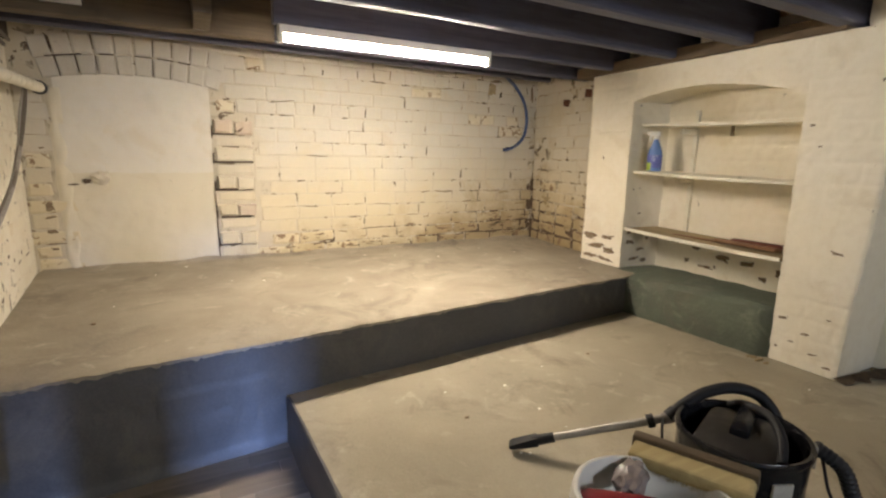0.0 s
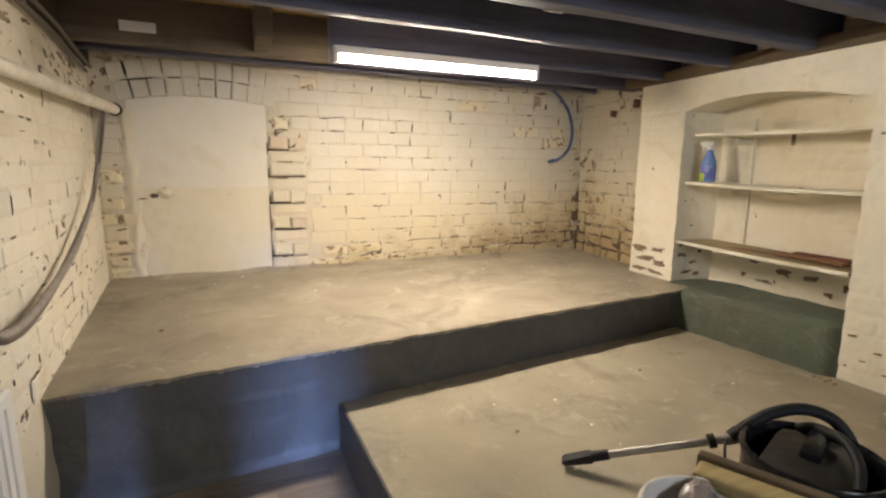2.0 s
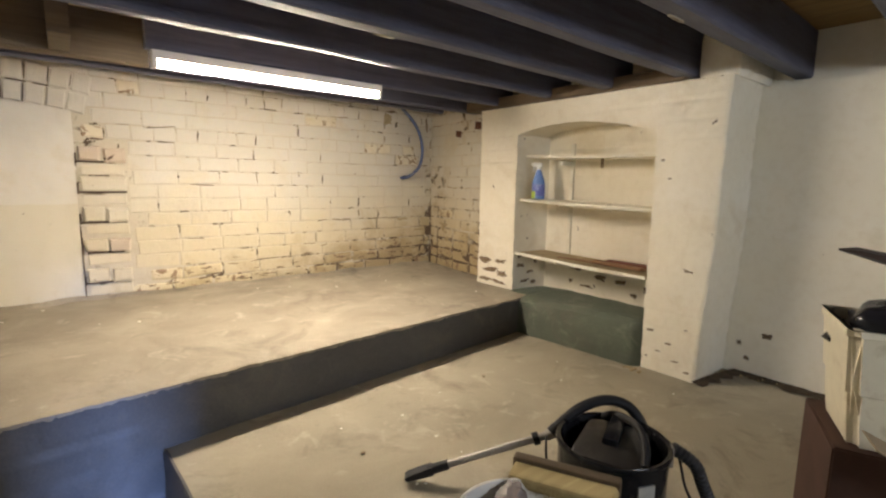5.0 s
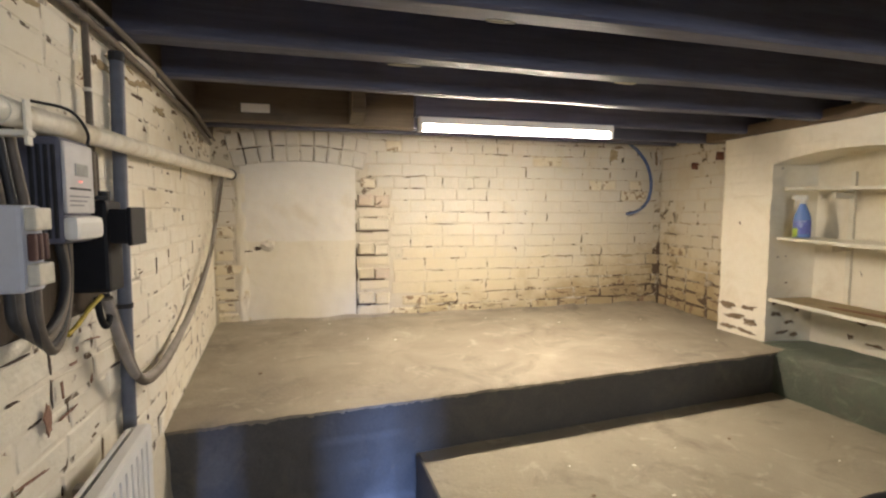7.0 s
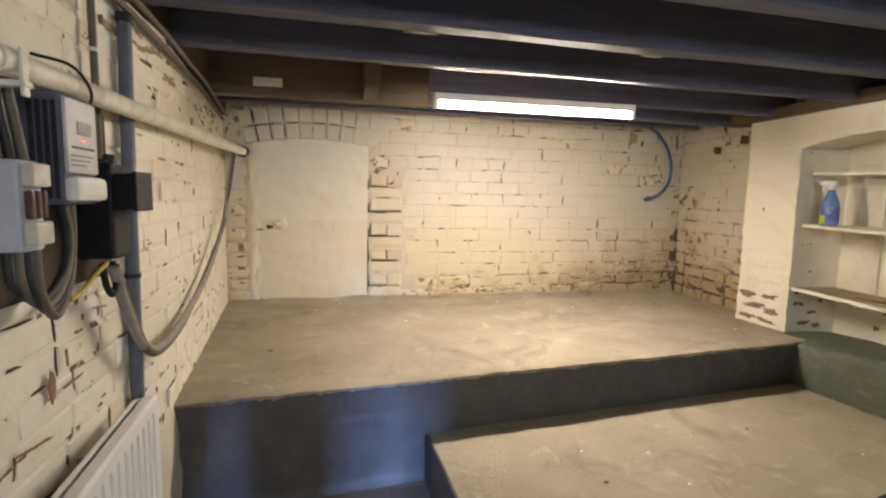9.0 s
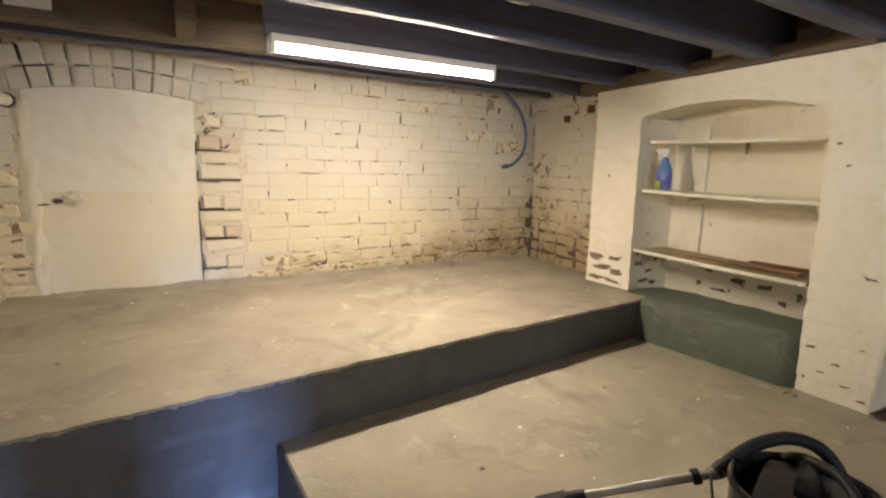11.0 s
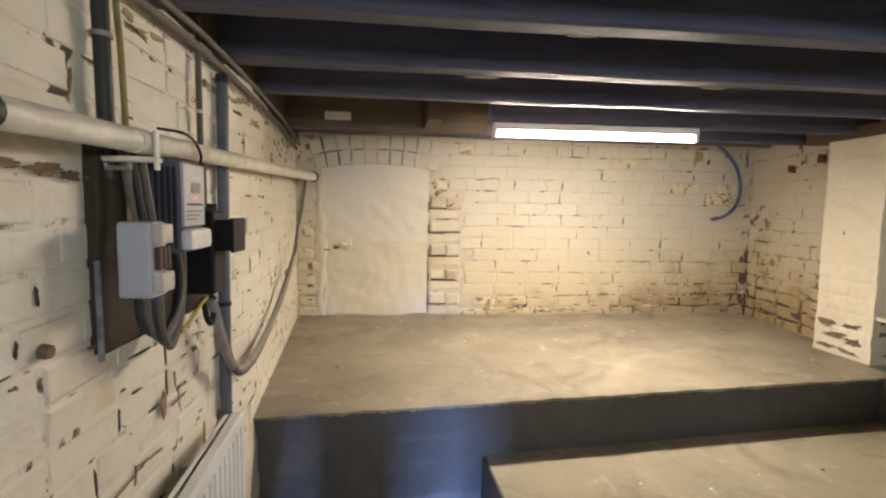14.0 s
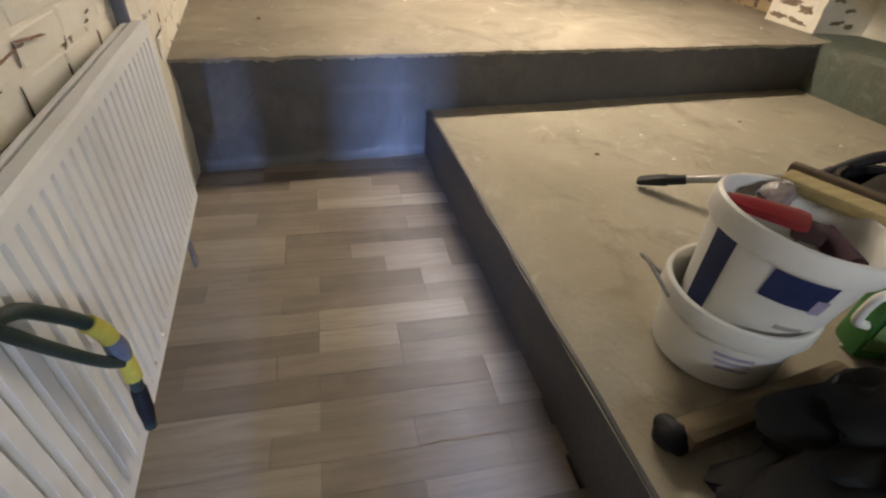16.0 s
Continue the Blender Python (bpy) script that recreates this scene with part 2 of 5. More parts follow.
def box(x0, x1, y0, y1, z0, z1, bevel=0.0, bm=None):
    own = bm is None
    bm = bm or bmesh.new()
    r = bmesh.ops.create_cube(bm, size=1.0)
    bmesh.ops.transform(bm, verts=r["verts"], matrix=Matrix.Translation(((x0 + x1) / 2, (y0 + y1) / 2, (z0 + z1) / 2))
                        @ Matrix.Diagonal((x1 - x0, y1 - y0, z1 - z0, 1)))
    if bevel:
        es = list({e for v in r["verts"] for e in v.link_edges})
        bmesh.ops.bevel(bm, geom=es, offset=bevel, segments=2, affect="EDGES", profile=0.6)
    return bm


def prism(plan, z0, z1, bm=None):
    """A plan outline raised from z0 to z1."""
    bm = bm or bmesh.new()
    lo = [bm.verts.new((x, y, z0)) for x, y in plan]
    hi = [bm.verts.new((x, y, z1)) for x, y in plan]
    bm.faces.new(lo[::-1])
    bm.faces.new(hi)
    n = len(plan)
    for i in range(n):
        bm.faces.new((lo[i], lo[(i + 1) % n], hi[(i + 1) % n], hi[i]))
    return bm


def smooth_path(pts, steps=8):
    """A Catmull-Rom line through the points."""
    p = [Vector(q) for q in pts]
    p = [p[0] * 2 - p[1], *p, p[-1] * 2 - p[-2]]
    out = []
    for a, b, c, d in zip(p, p[1:], p[2:], p[3:]):
        for k in range(steps):
            t = k / steps
            out.append(0.5 * (2 * b + (c - a) * t + (2 * a - 5 * b + 4 * c - d) * t * t + (3 * b - a - 3 * c + d) * t ** 3))
    return [*out, p[-2]]


def sweep(pts, radius, sides=12, bm=None, ribs=0.0):
    """A round bar along the points; radius may be a list; ribs: a corrugation."""
    bm = bm or bmesh.new()
    pts = [Vector(q) for q in pts]
    rad = radius if isinstance(radius, list) else [radius] * len(pts)
    up, rings = None, []
    for i, q in enumerate(pts):
        d = (pts[min(i + 1, len(pts) - 1)] - pts[max(i - 1, 0)]).normalized()
        if up is None:
            up = d.orthogonal().normalized()
        up = (up - d * up.dot(d)).normalized()
        side = d.cross(up)
        r = rad[i] * (1 + (ribs if i % 2 else -ribs))
        rings.append([bm.verts.new(q + (up * math.cos(a) + side * math.sin(a)) * r) for a in (2 * math.pi * k / sides for k in range(sides))])
    for a, b in zip(rings, rings[1:]):
        for k in range(sides):
            bm.faces.new((a[k], a[(k + 1) % sides], b[(k + 1) % sides], b[k]))
    bm.faces.new(rings[0][::-1])
    bm.faces.new(rings[-1])
    return bm


def lathe(profile, sides=32, bm=None, centre=(0, 0, 0)):
    """(radius, height) turned round z."""
    bm = bm or bmesh.new()
    rings = [[bm.verts.new((centre[0] + max(r, 0.0005) * math.cos(2 * math.pi * k / sides), centre[1] + max(r, 0.0005) * math.sin(2 * math.pi * k / sides), centre[2] + z))
              for k in range(sides)] for r, z in profile]
    for a, b in zip(rings, rings[1:]):
        for k in range(sides):
            bm.faces.new((a[k], a[(k + 1) % sides], b[(k + 1) % sides], b[k]))
    if profile[0][0] > 0:
        bm.faces.new(rings[0][::-1])
    if profile[-1][0] > 0:
        bm.faces.new(rings[-1])
    return bm


def rough_grid(x0, x1, y0, y1, z, nx, ny, amp, edge=None, scale=3.0):
    """A sheet with a gentle unevenness; edge(x) moves the front row."""
    bm = bmesh.new()
    rows = []
    for j in range(ny + 1):
        row = []
        for i in range(nx + 1):
            x = x0(j / ny) + (x1(j / ny) - x0(j / ny)) * i / nx
            y = y0(i / nx) + (y1(i / nx) - y0(i / nx)) * j / ny
            h = z + amp * noise.noise(Vector((x * scale, y * scale, z)))
            row.append(bm.verts.new((x, y, h)))
        rows.append(row)
    for a, b in zip(rows, rows[1:]):
        for i in range(nx):
            bm.faces.new((a[i], a[i + 1], b[i + 1], b[i]))
    return bm, rows


# ---- the setting ----
# floors
def front_y(x):
    """The platform's front edge."""
    return -1.665 + (x - 0.19) * 0.096


def edge_x(y):
    """The middle floor's edge beside the channel."""
    return 1.075 + (-1.67 - y) * 0.045


bm = bmesh.new()
nx, ny = 420, 30
rows = []
for j in range(ny + 1):
    row = []
    for i in range(nx + 1):
        x = 0.0 + 3.48 * i / nx
        f = front_y(x)
        if j == 0:
            y = f + 0.005 * noise.noise(Vector((x * 9, 0, 3))) + 0.0035 * noise.noise(Vector((x * 43, 0, 7))) + 0.0035 * noise.noise(Vector((x * 120, 0, 1))) - 0.002
        else:
            y = f + 0.012 + (0.02 - f) * (j - 1) / (ny - 1)
        z = PLAT + 0.005 * noise.noise(Vector((x * 3, y * 3, 0))) + 0.0025 * noise.noise(Vector((x * 14, y * 14, 5)))
        if j == 0:
            z -= 0.003 + 0.005 * abs(noise.noise(Vector((x * 52, 2, 7)))) + 0.012 * max(0, noise.noise(Vector((x * 11, 5, 7))) - 0.25)
        if y > -0.09:
            z += 0.012 * max(0, noise.noise(Vector((x * 5, 1, 4))) + 0.1)
        row.append(bm.verts.new((x, y, z)))
    rows.append(row)
for a, b in zip(rows, rows[1:]):
    for i in range(nx):
        bm.faces.new((a[i], a[i + 1], b[i + 1], b[i]))
low = [bm.verts.new((v.co.x, v.co.y + 0.012, PLAT - 0.03)) for v in rows[0]]
for i in range(nx):
    bm.faces.new((low[i], low[i + 1], rows[0][i + 1], rows[0][i]))
ob = part("floor_platform", bm, M_SLAB, None, "", True)
tagged(ob, "raised stained grey concrete floor with a chipped front edge", "floor", kind="structure")



def block_joint(u, z, course, length, wide):
    """0 to 1: how deep in a joint between courses of blocks the place lies."""
    row_ = math.floor(z / course)
    dz = abs(z / course - round(z / course)) * course
    su = u / length + 0.5 * (row_ % 2)
    du = abs(su - round(su)) * length
    return max(0.0, 1 - dz / wide, 1 - du / wide)


bm = bmesh.new()
N = 300
ZS = [PLAT - 0.015, PLAT - 0.03] + [0.385 - 0.015 * k for k in range(28)]
cols = []
for i in range(N + 1):
    x = 0.1 + 3.1 * i / N
    f = front_y(x)
    col = []
    for k, z in enumerate(ZS):
        w = 0.004 * noise.noise(Vector((x * 7, z * 9, 2))) + 0.003 * noise.noise(Vector((x * 20, z * 22, 2)))
        if k > 1 and x < 1.12:
            shown = max(0.0, min(1.0, 1.2 * noise.noise(Vector((x * 3.1, z * 4, 6))) + 0.25 + 0.6 * (x > 0.6)))
            w += 0.0045 * shown * block_joint(x + 0.01 * noise.noise(Vector((x * 9, z * 9, 1))), z - 0.012, 0.098, 0.215, 0.011)
            w += 0.003 * shown * (math.sin(math.floor((z - 0.012) / 0.098) * 5.1) - 0.3)
        w -= 0.03 * max(0.0, 1 - z / (0.035 + 0.02 * noise.noise(Vector((x * 4, 8, 1))))) if z < 0.06 else 0.0
        col.append(bm.verts.new((x, f + 0.004 + w, z + (0.004 * noise.noise(Vector((x * 30, 0, 0))) if k == 0 else 0))))
    cols.append(col)
for a, b in zip(cols, cols[1:]):
    for k in range(len(ZS) - 1):
        bm.faces.new((a[k], b[k], b[k + 1], a[k + 1]))
ob = part("riser_platform", bm, M_RISER, None, "", True)
tagged(ob, "dark painted concrete riser below the raised floor", "riser", kind="structure")

# middle floor, with a dark painted kerb face down to the channel
bm, rows = rough_grid(lambda v: edge_x(-5.2 + v * 3.55), lambda v: 3.75, lambda u: -5.2, lambda u: front_y(1.07 + u * 2.68) + 0.02, MID, 70, 70, 0.005)
ob = part("floor_middle", bm, M_SLAB_MID, None, "", True)
tagged(ob, "worn grey concrete floor one step up", "floor", kind="structure")
bm = bmesh.new()
cols = []
for i in range(71):
    y = -5.2 + 3.6 * i / 70
    x = edge_x(y)
    cols.append([bm.verts.new((x + dx + 0.005 * noise.noise(Vector((y * 8, z * 8, 1))), y, z + (0.003 * noise.noise(Vector((y * 25, 0, 4))) if k == 0 else 0)))
                 for k, (dx, z) in enumerate(((0.014, MID + 0.006), (0.006, MID + 0.005), (0.0, MID - 0.008), (0.002, 0.1), (-0.004, -0.02)))])
for a, b in zip(cols, cols[1:]):
    for k in range(4):
        bm.faces.new((a[k], a[k + 1], b[k + 1], b[k]))
ob = part("riser_middle", bm, M_RISER, None, "", True)
tagged(ob, "dark painted concrete kerb of the middle floor", "riser", kind="structure")
bm = box(0.0, 1.3, -7.6, -1.6, -0.12, -0.014)
ob = part("floor", bm, M_RISER)
tagged(ob, "bedding below the plank floor of the low channel", "floor", kind="structure")
FLOOR = ob

# walls: a mortar bed, on which the bricks sit proud


def bed(name, plan, z0, z1, mat, label):
    ob = part(name, prism(plan, z0, z1), mat)
    return tagged(ob, label, "wall", kind="structure")


WALL_BACK = bed("wall_back", [(-0.2, 0.006), (3.7, 0.006), (3.7, 0.25), (-0.2, 0.25)], 0.3, 1.95, M_MORTAR, "cream painted brick wall with dark open joints")
yb = -7.6
WALL_LEFT = bed("wall_left", [(left_x(0.0) - 0.008, 0.02), (left_x(-1.65) - 0.008, -1.65), (left_x(-3.6) - 0.008, -3.6), (left_x(-3.6) - 0.008, yb), (-0.25, yb), (-0.25, 0.02)], -0.1, 1.95, M_MORTAR_LEFT, "cream painted brick wall carrying pipes and meters")
WALL_RIGHT = bed("wall_right_recess", [(3.422, 0.02), (3.318, -0.9), (3.7, -0.9), (3.7, 0.02)], 0.3, 1.95, M_MORTAR, "cream painted brick wall with flaking damp paint")

# chimney breast with the shelved alcove: outline in (y, z), extruded
PX, AY0, AY1, BACKX = 3.19, -1.225, -2.16, 3.46


def arch_z(y):
    u = (y - AY0) / (AY1 - AY0)
    return 1.452 - 0.045 * u + 0.27 * u * (1 - u)


def breast_face():
    """The front with the arched opening, its reveals and the returns."""
    bm = bmesh.new()

    def vert(y, z, x=PX, k=1.0):
        filled = max(0.0, min(1.0, 0.55 + 1.3 * noise.noise(Vector((y * 3.3, z * 3.3, 21)))))
        j = block_joint(y, z, COURSE, BRICK_L, 0.011) if z < 1.62 else 0.0
        n = 0.0045 * filled * j + 0.005 * noise.noise(Vector((y * 4, z * 4, 9))) + 0.003 * noise.noise(Vector((y * 12, z * 12, 9))) + 0.002 * noise.noise(Vector((y * 30, z * 30, 9)))
        return bm.verts.new((x + n * k, y + 0.006 * noise.noise(Vector((x * 20, z * 17, 4))), z + 0.004 * noise.noise(Vector((y * 19, x * 11, 6)))))

    def sheet(f, nu, nv):
        g = [[f(i / nu, j / nv) for i in range(nu + 1)] for j in range(nv + 1)]
        for a, b in zip(g, g[1:]):
            for i in range(nu):
                bm.faces.new((a[i], a[i + 1], b[i + 1], b[i]))

    top, rb = 1.635, 0.012
    lean = lambda v: -0.05 * v + 0.006 * math.sin(v * 9)
    yl, yr = -0.876, -2.44
    sheet(lambda u, v: vert(yl - rb + (AY0 - yl + rb) * u, 0.15 + (top - 0.15) * v), 36, 170)
    sheet(lambda u, v: vert(AY1 + (yr + rb - AY1) * u + lean(v) * u, 0.15 + (top - 0.15) * v), 36, 170)
    sheet(lambda u, v: vert(AY0 + (AY1 - AY0) * u, arch_z(AY0 + (AY1 - AY0) * u) + (top - arch_z(AY0 + (AY1 - AY0) * u)) * v), 110, 22)
    # reveals and soffit, splayed a little
    sheet(lambda u, v: vert(AY0 - 0.05 * u * u, 0.15 + (arch_z(AY0) - 0.15) * v, PX + (BACKX - PX) * u, 0.6), 24, 140)
    sheet(lambda u, v: vert(AY1, 0.15 + (arch_z(AY1) - 0.15) * v, PX + (BACKX - PX) * u, 0.6), 24, 140)
    sheet(lambda u, v: vert(AY0 + (AY1 - AY0) * u, arch_z(AY0 + (AY1 - AY0) * u), PX + (BACKX - PX) * v, 0.6), 110, 10)
    sheet(lambda u, v: vert(AY0 + 0.06 + (AY1 - AY0 - 0.12) * u, 0.15 + (1.56 - 0.15) * v, BACKX), 90, 140)
    # outer returns with worn arrises
    sheet(lambda u, v: vert(yl - rb * (1 - min(1, u * 8)), 0.15 + (top - 0.15) * v, PX + rb * min(1, u * 8) * 0.5 + max(0, u - 0.125) * 0.35), 24, 170)
    sheet(lambda u, v: vert(yr + rb * (1 - min(1, u * 8)) + lean(v), 0.15 + (top - 0.15) * v, PX + rb * min(1, u * 8) * 0.5 + max(0, u - 0.125) * 0.6), 24, 170)
    sheet(lambda u, v: vert(yl + (yr - yl) * u, top, PX + 0.4 * v), 20, 3)
    bmesh.ops.remove_doubles(bm, verts=bm.verts, dist=0.0015)
    return bm


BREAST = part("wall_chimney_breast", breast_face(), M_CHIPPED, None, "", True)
tagged(BREAST, "cream plastered chimney breast with an arched alcove", "wall", kind="structure")
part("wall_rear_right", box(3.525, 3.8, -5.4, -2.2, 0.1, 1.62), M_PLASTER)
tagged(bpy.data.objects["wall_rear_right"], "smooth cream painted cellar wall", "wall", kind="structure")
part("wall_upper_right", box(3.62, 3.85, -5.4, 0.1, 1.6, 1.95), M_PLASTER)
tagged(bpy.data.objects["wall_upper_right"], "set-back pale wall above the ledge", "wall", kind="structure")
tagged(part('breast_top', box(3.215, 3.63, -2.505, -2.312, 1.62, 1.855, 0.045), M_CHIPPED, None, '', True), 'cream painted masonry lump between the joist ends', 'wall', kind='structure')
# unseen rear wall and passage, added with slits that band the daylight on the riser
# its pier stands in for the shadow of the camera's carrier
for nm, b_ in (("wall_rear", box(0.94, 3.8, -5.35, -5.15, -0.1, 1.26)), ("wall_rear_near", box(0.94, 1.5, -5.35, -5.15, 1.26, 1.95)), ("wall_rear_far", box(2.3, 3.8, -5.35, -5.15, 1.26, 1.95)), ("wall_rear_head", box(1.5, 2.3, -5.35, -5.15, 1.58, 1.95)),
               ("wall_rear_jamb", box(0.1, 0.615, -5.35, -5.15, -0.1, 1.95)), ("wall_rear_lintel", box(0.615, 0.655, -5.35, -5.15, 0.64, 1.95)), ("wall_rear_pier", box(0.655, 0.832, -5.35, -5.15, -0.1, 1.95)), ("wall_rear_hatch_lintel", box(0.832, 0.94, -5.35, -5.15, 0.64, 1.95)),
               ("wall_passage_side", box(1.3, 1.5, -7.6, -5.35, -0.1, 1.95)), ("wall_passage_end", box(0.0, 1.5, -7.8, -7.6, -0.1, 1.95))):
    tagged(part(nm, b_, M_PLASTER), "unseen cream wall closing the cellar and shaping its daylight", "wall", kind="structure")

# ceiling: boards over joists
tagged(part("ceiling", box(-0.2, 3.85, -7.8, 0.25, BOARDS, BOARDS + 0.03), M_BOARD), "brown floorboards seen from below between the joists", "ceiling", kind="structure")
random.seed(5)


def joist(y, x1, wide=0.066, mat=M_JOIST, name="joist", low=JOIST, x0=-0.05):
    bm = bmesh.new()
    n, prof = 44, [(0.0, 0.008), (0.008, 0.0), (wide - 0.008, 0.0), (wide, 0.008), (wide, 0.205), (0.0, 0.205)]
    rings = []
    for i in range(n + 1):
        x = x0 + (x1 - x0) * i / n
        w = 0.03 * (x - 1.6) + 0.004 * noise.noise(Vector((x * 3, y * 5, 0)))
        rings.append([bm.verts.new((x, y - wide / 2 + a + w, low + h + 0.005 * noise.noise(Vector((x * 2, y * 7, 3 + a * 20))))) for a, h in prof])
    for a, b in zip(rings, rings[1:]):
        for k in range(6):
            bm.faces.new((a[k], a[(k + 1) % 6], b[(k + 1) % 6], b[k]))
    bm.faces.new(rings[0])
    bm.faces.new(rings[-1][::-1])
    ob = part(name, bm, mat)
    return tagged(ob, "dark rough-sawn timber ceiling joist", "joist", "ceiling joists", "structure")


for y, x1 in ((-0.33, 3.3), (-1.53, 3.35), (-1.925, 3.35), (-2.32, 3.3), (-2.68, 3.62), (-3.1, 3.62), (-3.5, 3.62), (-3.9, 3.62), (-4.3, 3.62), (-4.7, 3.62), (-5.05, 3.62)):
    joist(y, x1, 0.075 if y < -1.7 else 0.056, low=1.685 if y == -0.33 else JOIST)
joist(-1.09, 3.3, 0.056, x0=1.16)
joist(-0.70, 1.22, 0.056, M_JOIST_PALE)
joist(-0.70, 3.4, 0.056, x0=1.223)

# fluorescent fitting under the third joist
tube_thing = thing("tube_light", (1.71, -1.1, 1.6), "lit fluorescent batten fixed under a joist", "ceiling light")
part("body", box(-0.53, 0.53, -0.026, 0.026, 0.014, 0.05, 0.006), M_WHITE, tube_thing)
# strip added behind the tube, out of sight, to dim the back wall
part("skirt", box(-0.53, 0.53, 0.025, 0.029, -0.002, 0.048, 0.001), M_WHITE, tube_thing)
for sx in (-1, 1):
    part("end_cap", box(*sorted((sx * 0.51, sx * 0.53)), -0.022, 0.022, -0.022, 0.02, 0.004), M_WHITE, tube_thing)
tube = part("tube", sweep([(-0.51, 0, 0), (-0.3, 0, 0), (0.3, 0, 0), (0.51, 0, 0)], 0.016, 16), glow("tube_glow", (1.0, 0.865, 0.71), TUBE_POWER), tube_thing, "glowing white tube", True)

# timber along the top of the chimney breast, and the noggins
tagged(part("wall_plate", box(3.16, 3.32, -2.28, -0.75, 1.636, 1.70, 0.006), M_PLATE), "brown timber wall plate lying on the chimney breast", "beam", kind="structure")
tagged(part("noggin", box(0.86, 0.93, -1.06, -0.73, 1.665, 1.82, 0.004), M_JOIST_PALE), "brown timber noggin nailed between joists", "joist", kind="structure")

# strip added only to keep the left wall's top dark between the joists
tagged(part("wall_plate_side", prism([(left_x(-0.02) - 0.1, -0.02), (left_x(-1.64) - 0.1, -1.64), (left_x(-3.2) - 0.1, -5.1), (left_x(-3.2) + 0.02, -5.1), (left_x(-1.66) + 0.02, -1.66), (left_x(-1.64) + 0.02, -1.64), (left_x(-0.02) + 0.02, -0.02)], 1.662, 1.862), M_WALL_TOP_DARK), "dark strip added over the wall top between the joists", "beam", kind="structure")

# paper label and paint flakes on the joists
tag = thing("joist_label", (0.385, -0.7705, 1.722), "small white paper label stuck on a joist", "label")
part("paper", box(-0.07, 0.07, -0.0015, 0.0015, -0.022, 0.022), M_WHITE, tag)
random.seed(11)


def flake(x, y):
    bm = bmesh.new()
    n = 9
    c = [bm.verts.new((x + 0.04 * (0.5 + 0.9 * random.random()) * math.cos(k * 6.283 / n), y + 0.006 * (1 + 0.6 * random.random()) * math.sin(k * 6.283 / n), JOIST - 0.007)) for k in range(n)]
    d = [bm.verts.new(v.co + Vector((0, 0, 0.004))) for v in c]
    bm.faces.new(c)
    bm.faces.new(d[::-1])
    for k in range(n):
        bm.faces.new((c[k], c[(k + 1) % n], d[(k + 1) % n], d[k]))
    tagged(part("paint_flake", bm, M_SLAB_MID), "pale paint splash on a joist's underside", "paint splash", "paint splashes")


for fx, fy in ((1.78, -1.9), (1.15, -2.3), (2.35, -2.66), (0.98, -1.9)):
    flake(fx, fy + 0.03 * (fx - 1.6))

# ---- bricks ----
random.seed(21)


def brick_mesh(name, length, height, proud, mat, seed, bevel=0.006, ragged=0.002):
    """An open-backed, arris-worn brick; the face looks to -y, the bed lies at y = 0."""
    rnd = random.Random(seed)
    j = lambda a=ragged: rnd.uniform(-a, a)
    l, h = length / 2, height / 2
    bm = bmesh.new()
    back = [bm.verts.new((x, 0.004, z)) for x, z in ((-l, -h), (l, -h), (l, h), (-l, h))]
    mid = [bm.verts.new((x + j(), -proud + bevel * 0.7 + j(0.001), z + j())) for x, z in ((-l, -h), (l, -h), (l, h), (-l, h))]
    top = [bm.verts.new((x + j(), -proud + j(0.0015), z + j())) for x, z in ((-l + bevel, -h + bevel), (l - bevel, -h + bevel), (l - bevel, h - bevel), (-l + bevel, h - bevel))]
    m0, m1 = bm.verts.new((j(0.02), -proud - 0.001 + j(0.0012), -h + bevel)), bm.verts.new((j(0.02), -proud - 0.001 + j(0.0012), h - bevel))
    for a, b in ((back, mid), (mid, top)):
        for k in range(4):
            if a is mid and k in (0, 2):
                m = m0 if k == 0 else m1
                bm.faces.new((a[k], a[(k + 1) % 4], b[(k + 1) % 4], m, b[k]))
            else:
                bm.faces.new((a[k], a[(k + 1) % 4], b[(k + 1) % 4], b[k]))
    bm.faces.new((top[0], m0, m1, top[3]))
    bm.faces.new((m0, top[1], top[2], m1))
    return finish(bm, name, mat)


def brick_set(mat, proud=0.004, n=7, gap=0.005, bevel=0.008, ragged=0.0032, size=1.0):
    return {k: [brick_mesh("brick", l * size - gap, COURSE * size - gap, proud, mat, 100 * i + len(k), bevel, ragged) for i in range(n)]
            for k, l in (("stretcher", BRICK_L), ("header", BRICK_L / 2), ("three", BRICK_L * 0.75), ("bat", BRICK_L * 0.28))}


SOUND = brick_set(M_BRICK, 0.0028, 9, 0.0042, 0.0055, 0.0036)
WORN = brick_set(M_BRICK_WORN, 0.007, 11, 0.016, 0.011, 0.009)
SMALL = 0.80
SOUND_S, WORN_S = brick_set(M_BRICK_LEFT, 0.0006, 9, 0.0022, 0.007, 0.0028, SMALL), brick_set(M_BRICK_LEFT_WORN, 0.0026, 7, 0.007, 0.007, 0.004, SMALL)
BRICK_LENGTHS = {"stretcher": BRICK_L, "three": BRICK_L * 0.75, "header": BRICK_L / 2, "bat": BRICK_L * 0.28}
laid = {}


def put(parent, mesh, m, name="brick"):
    ob = new(name, mesh)
    ob.parent = parent
    ob.matrix_basis = m
    return ob


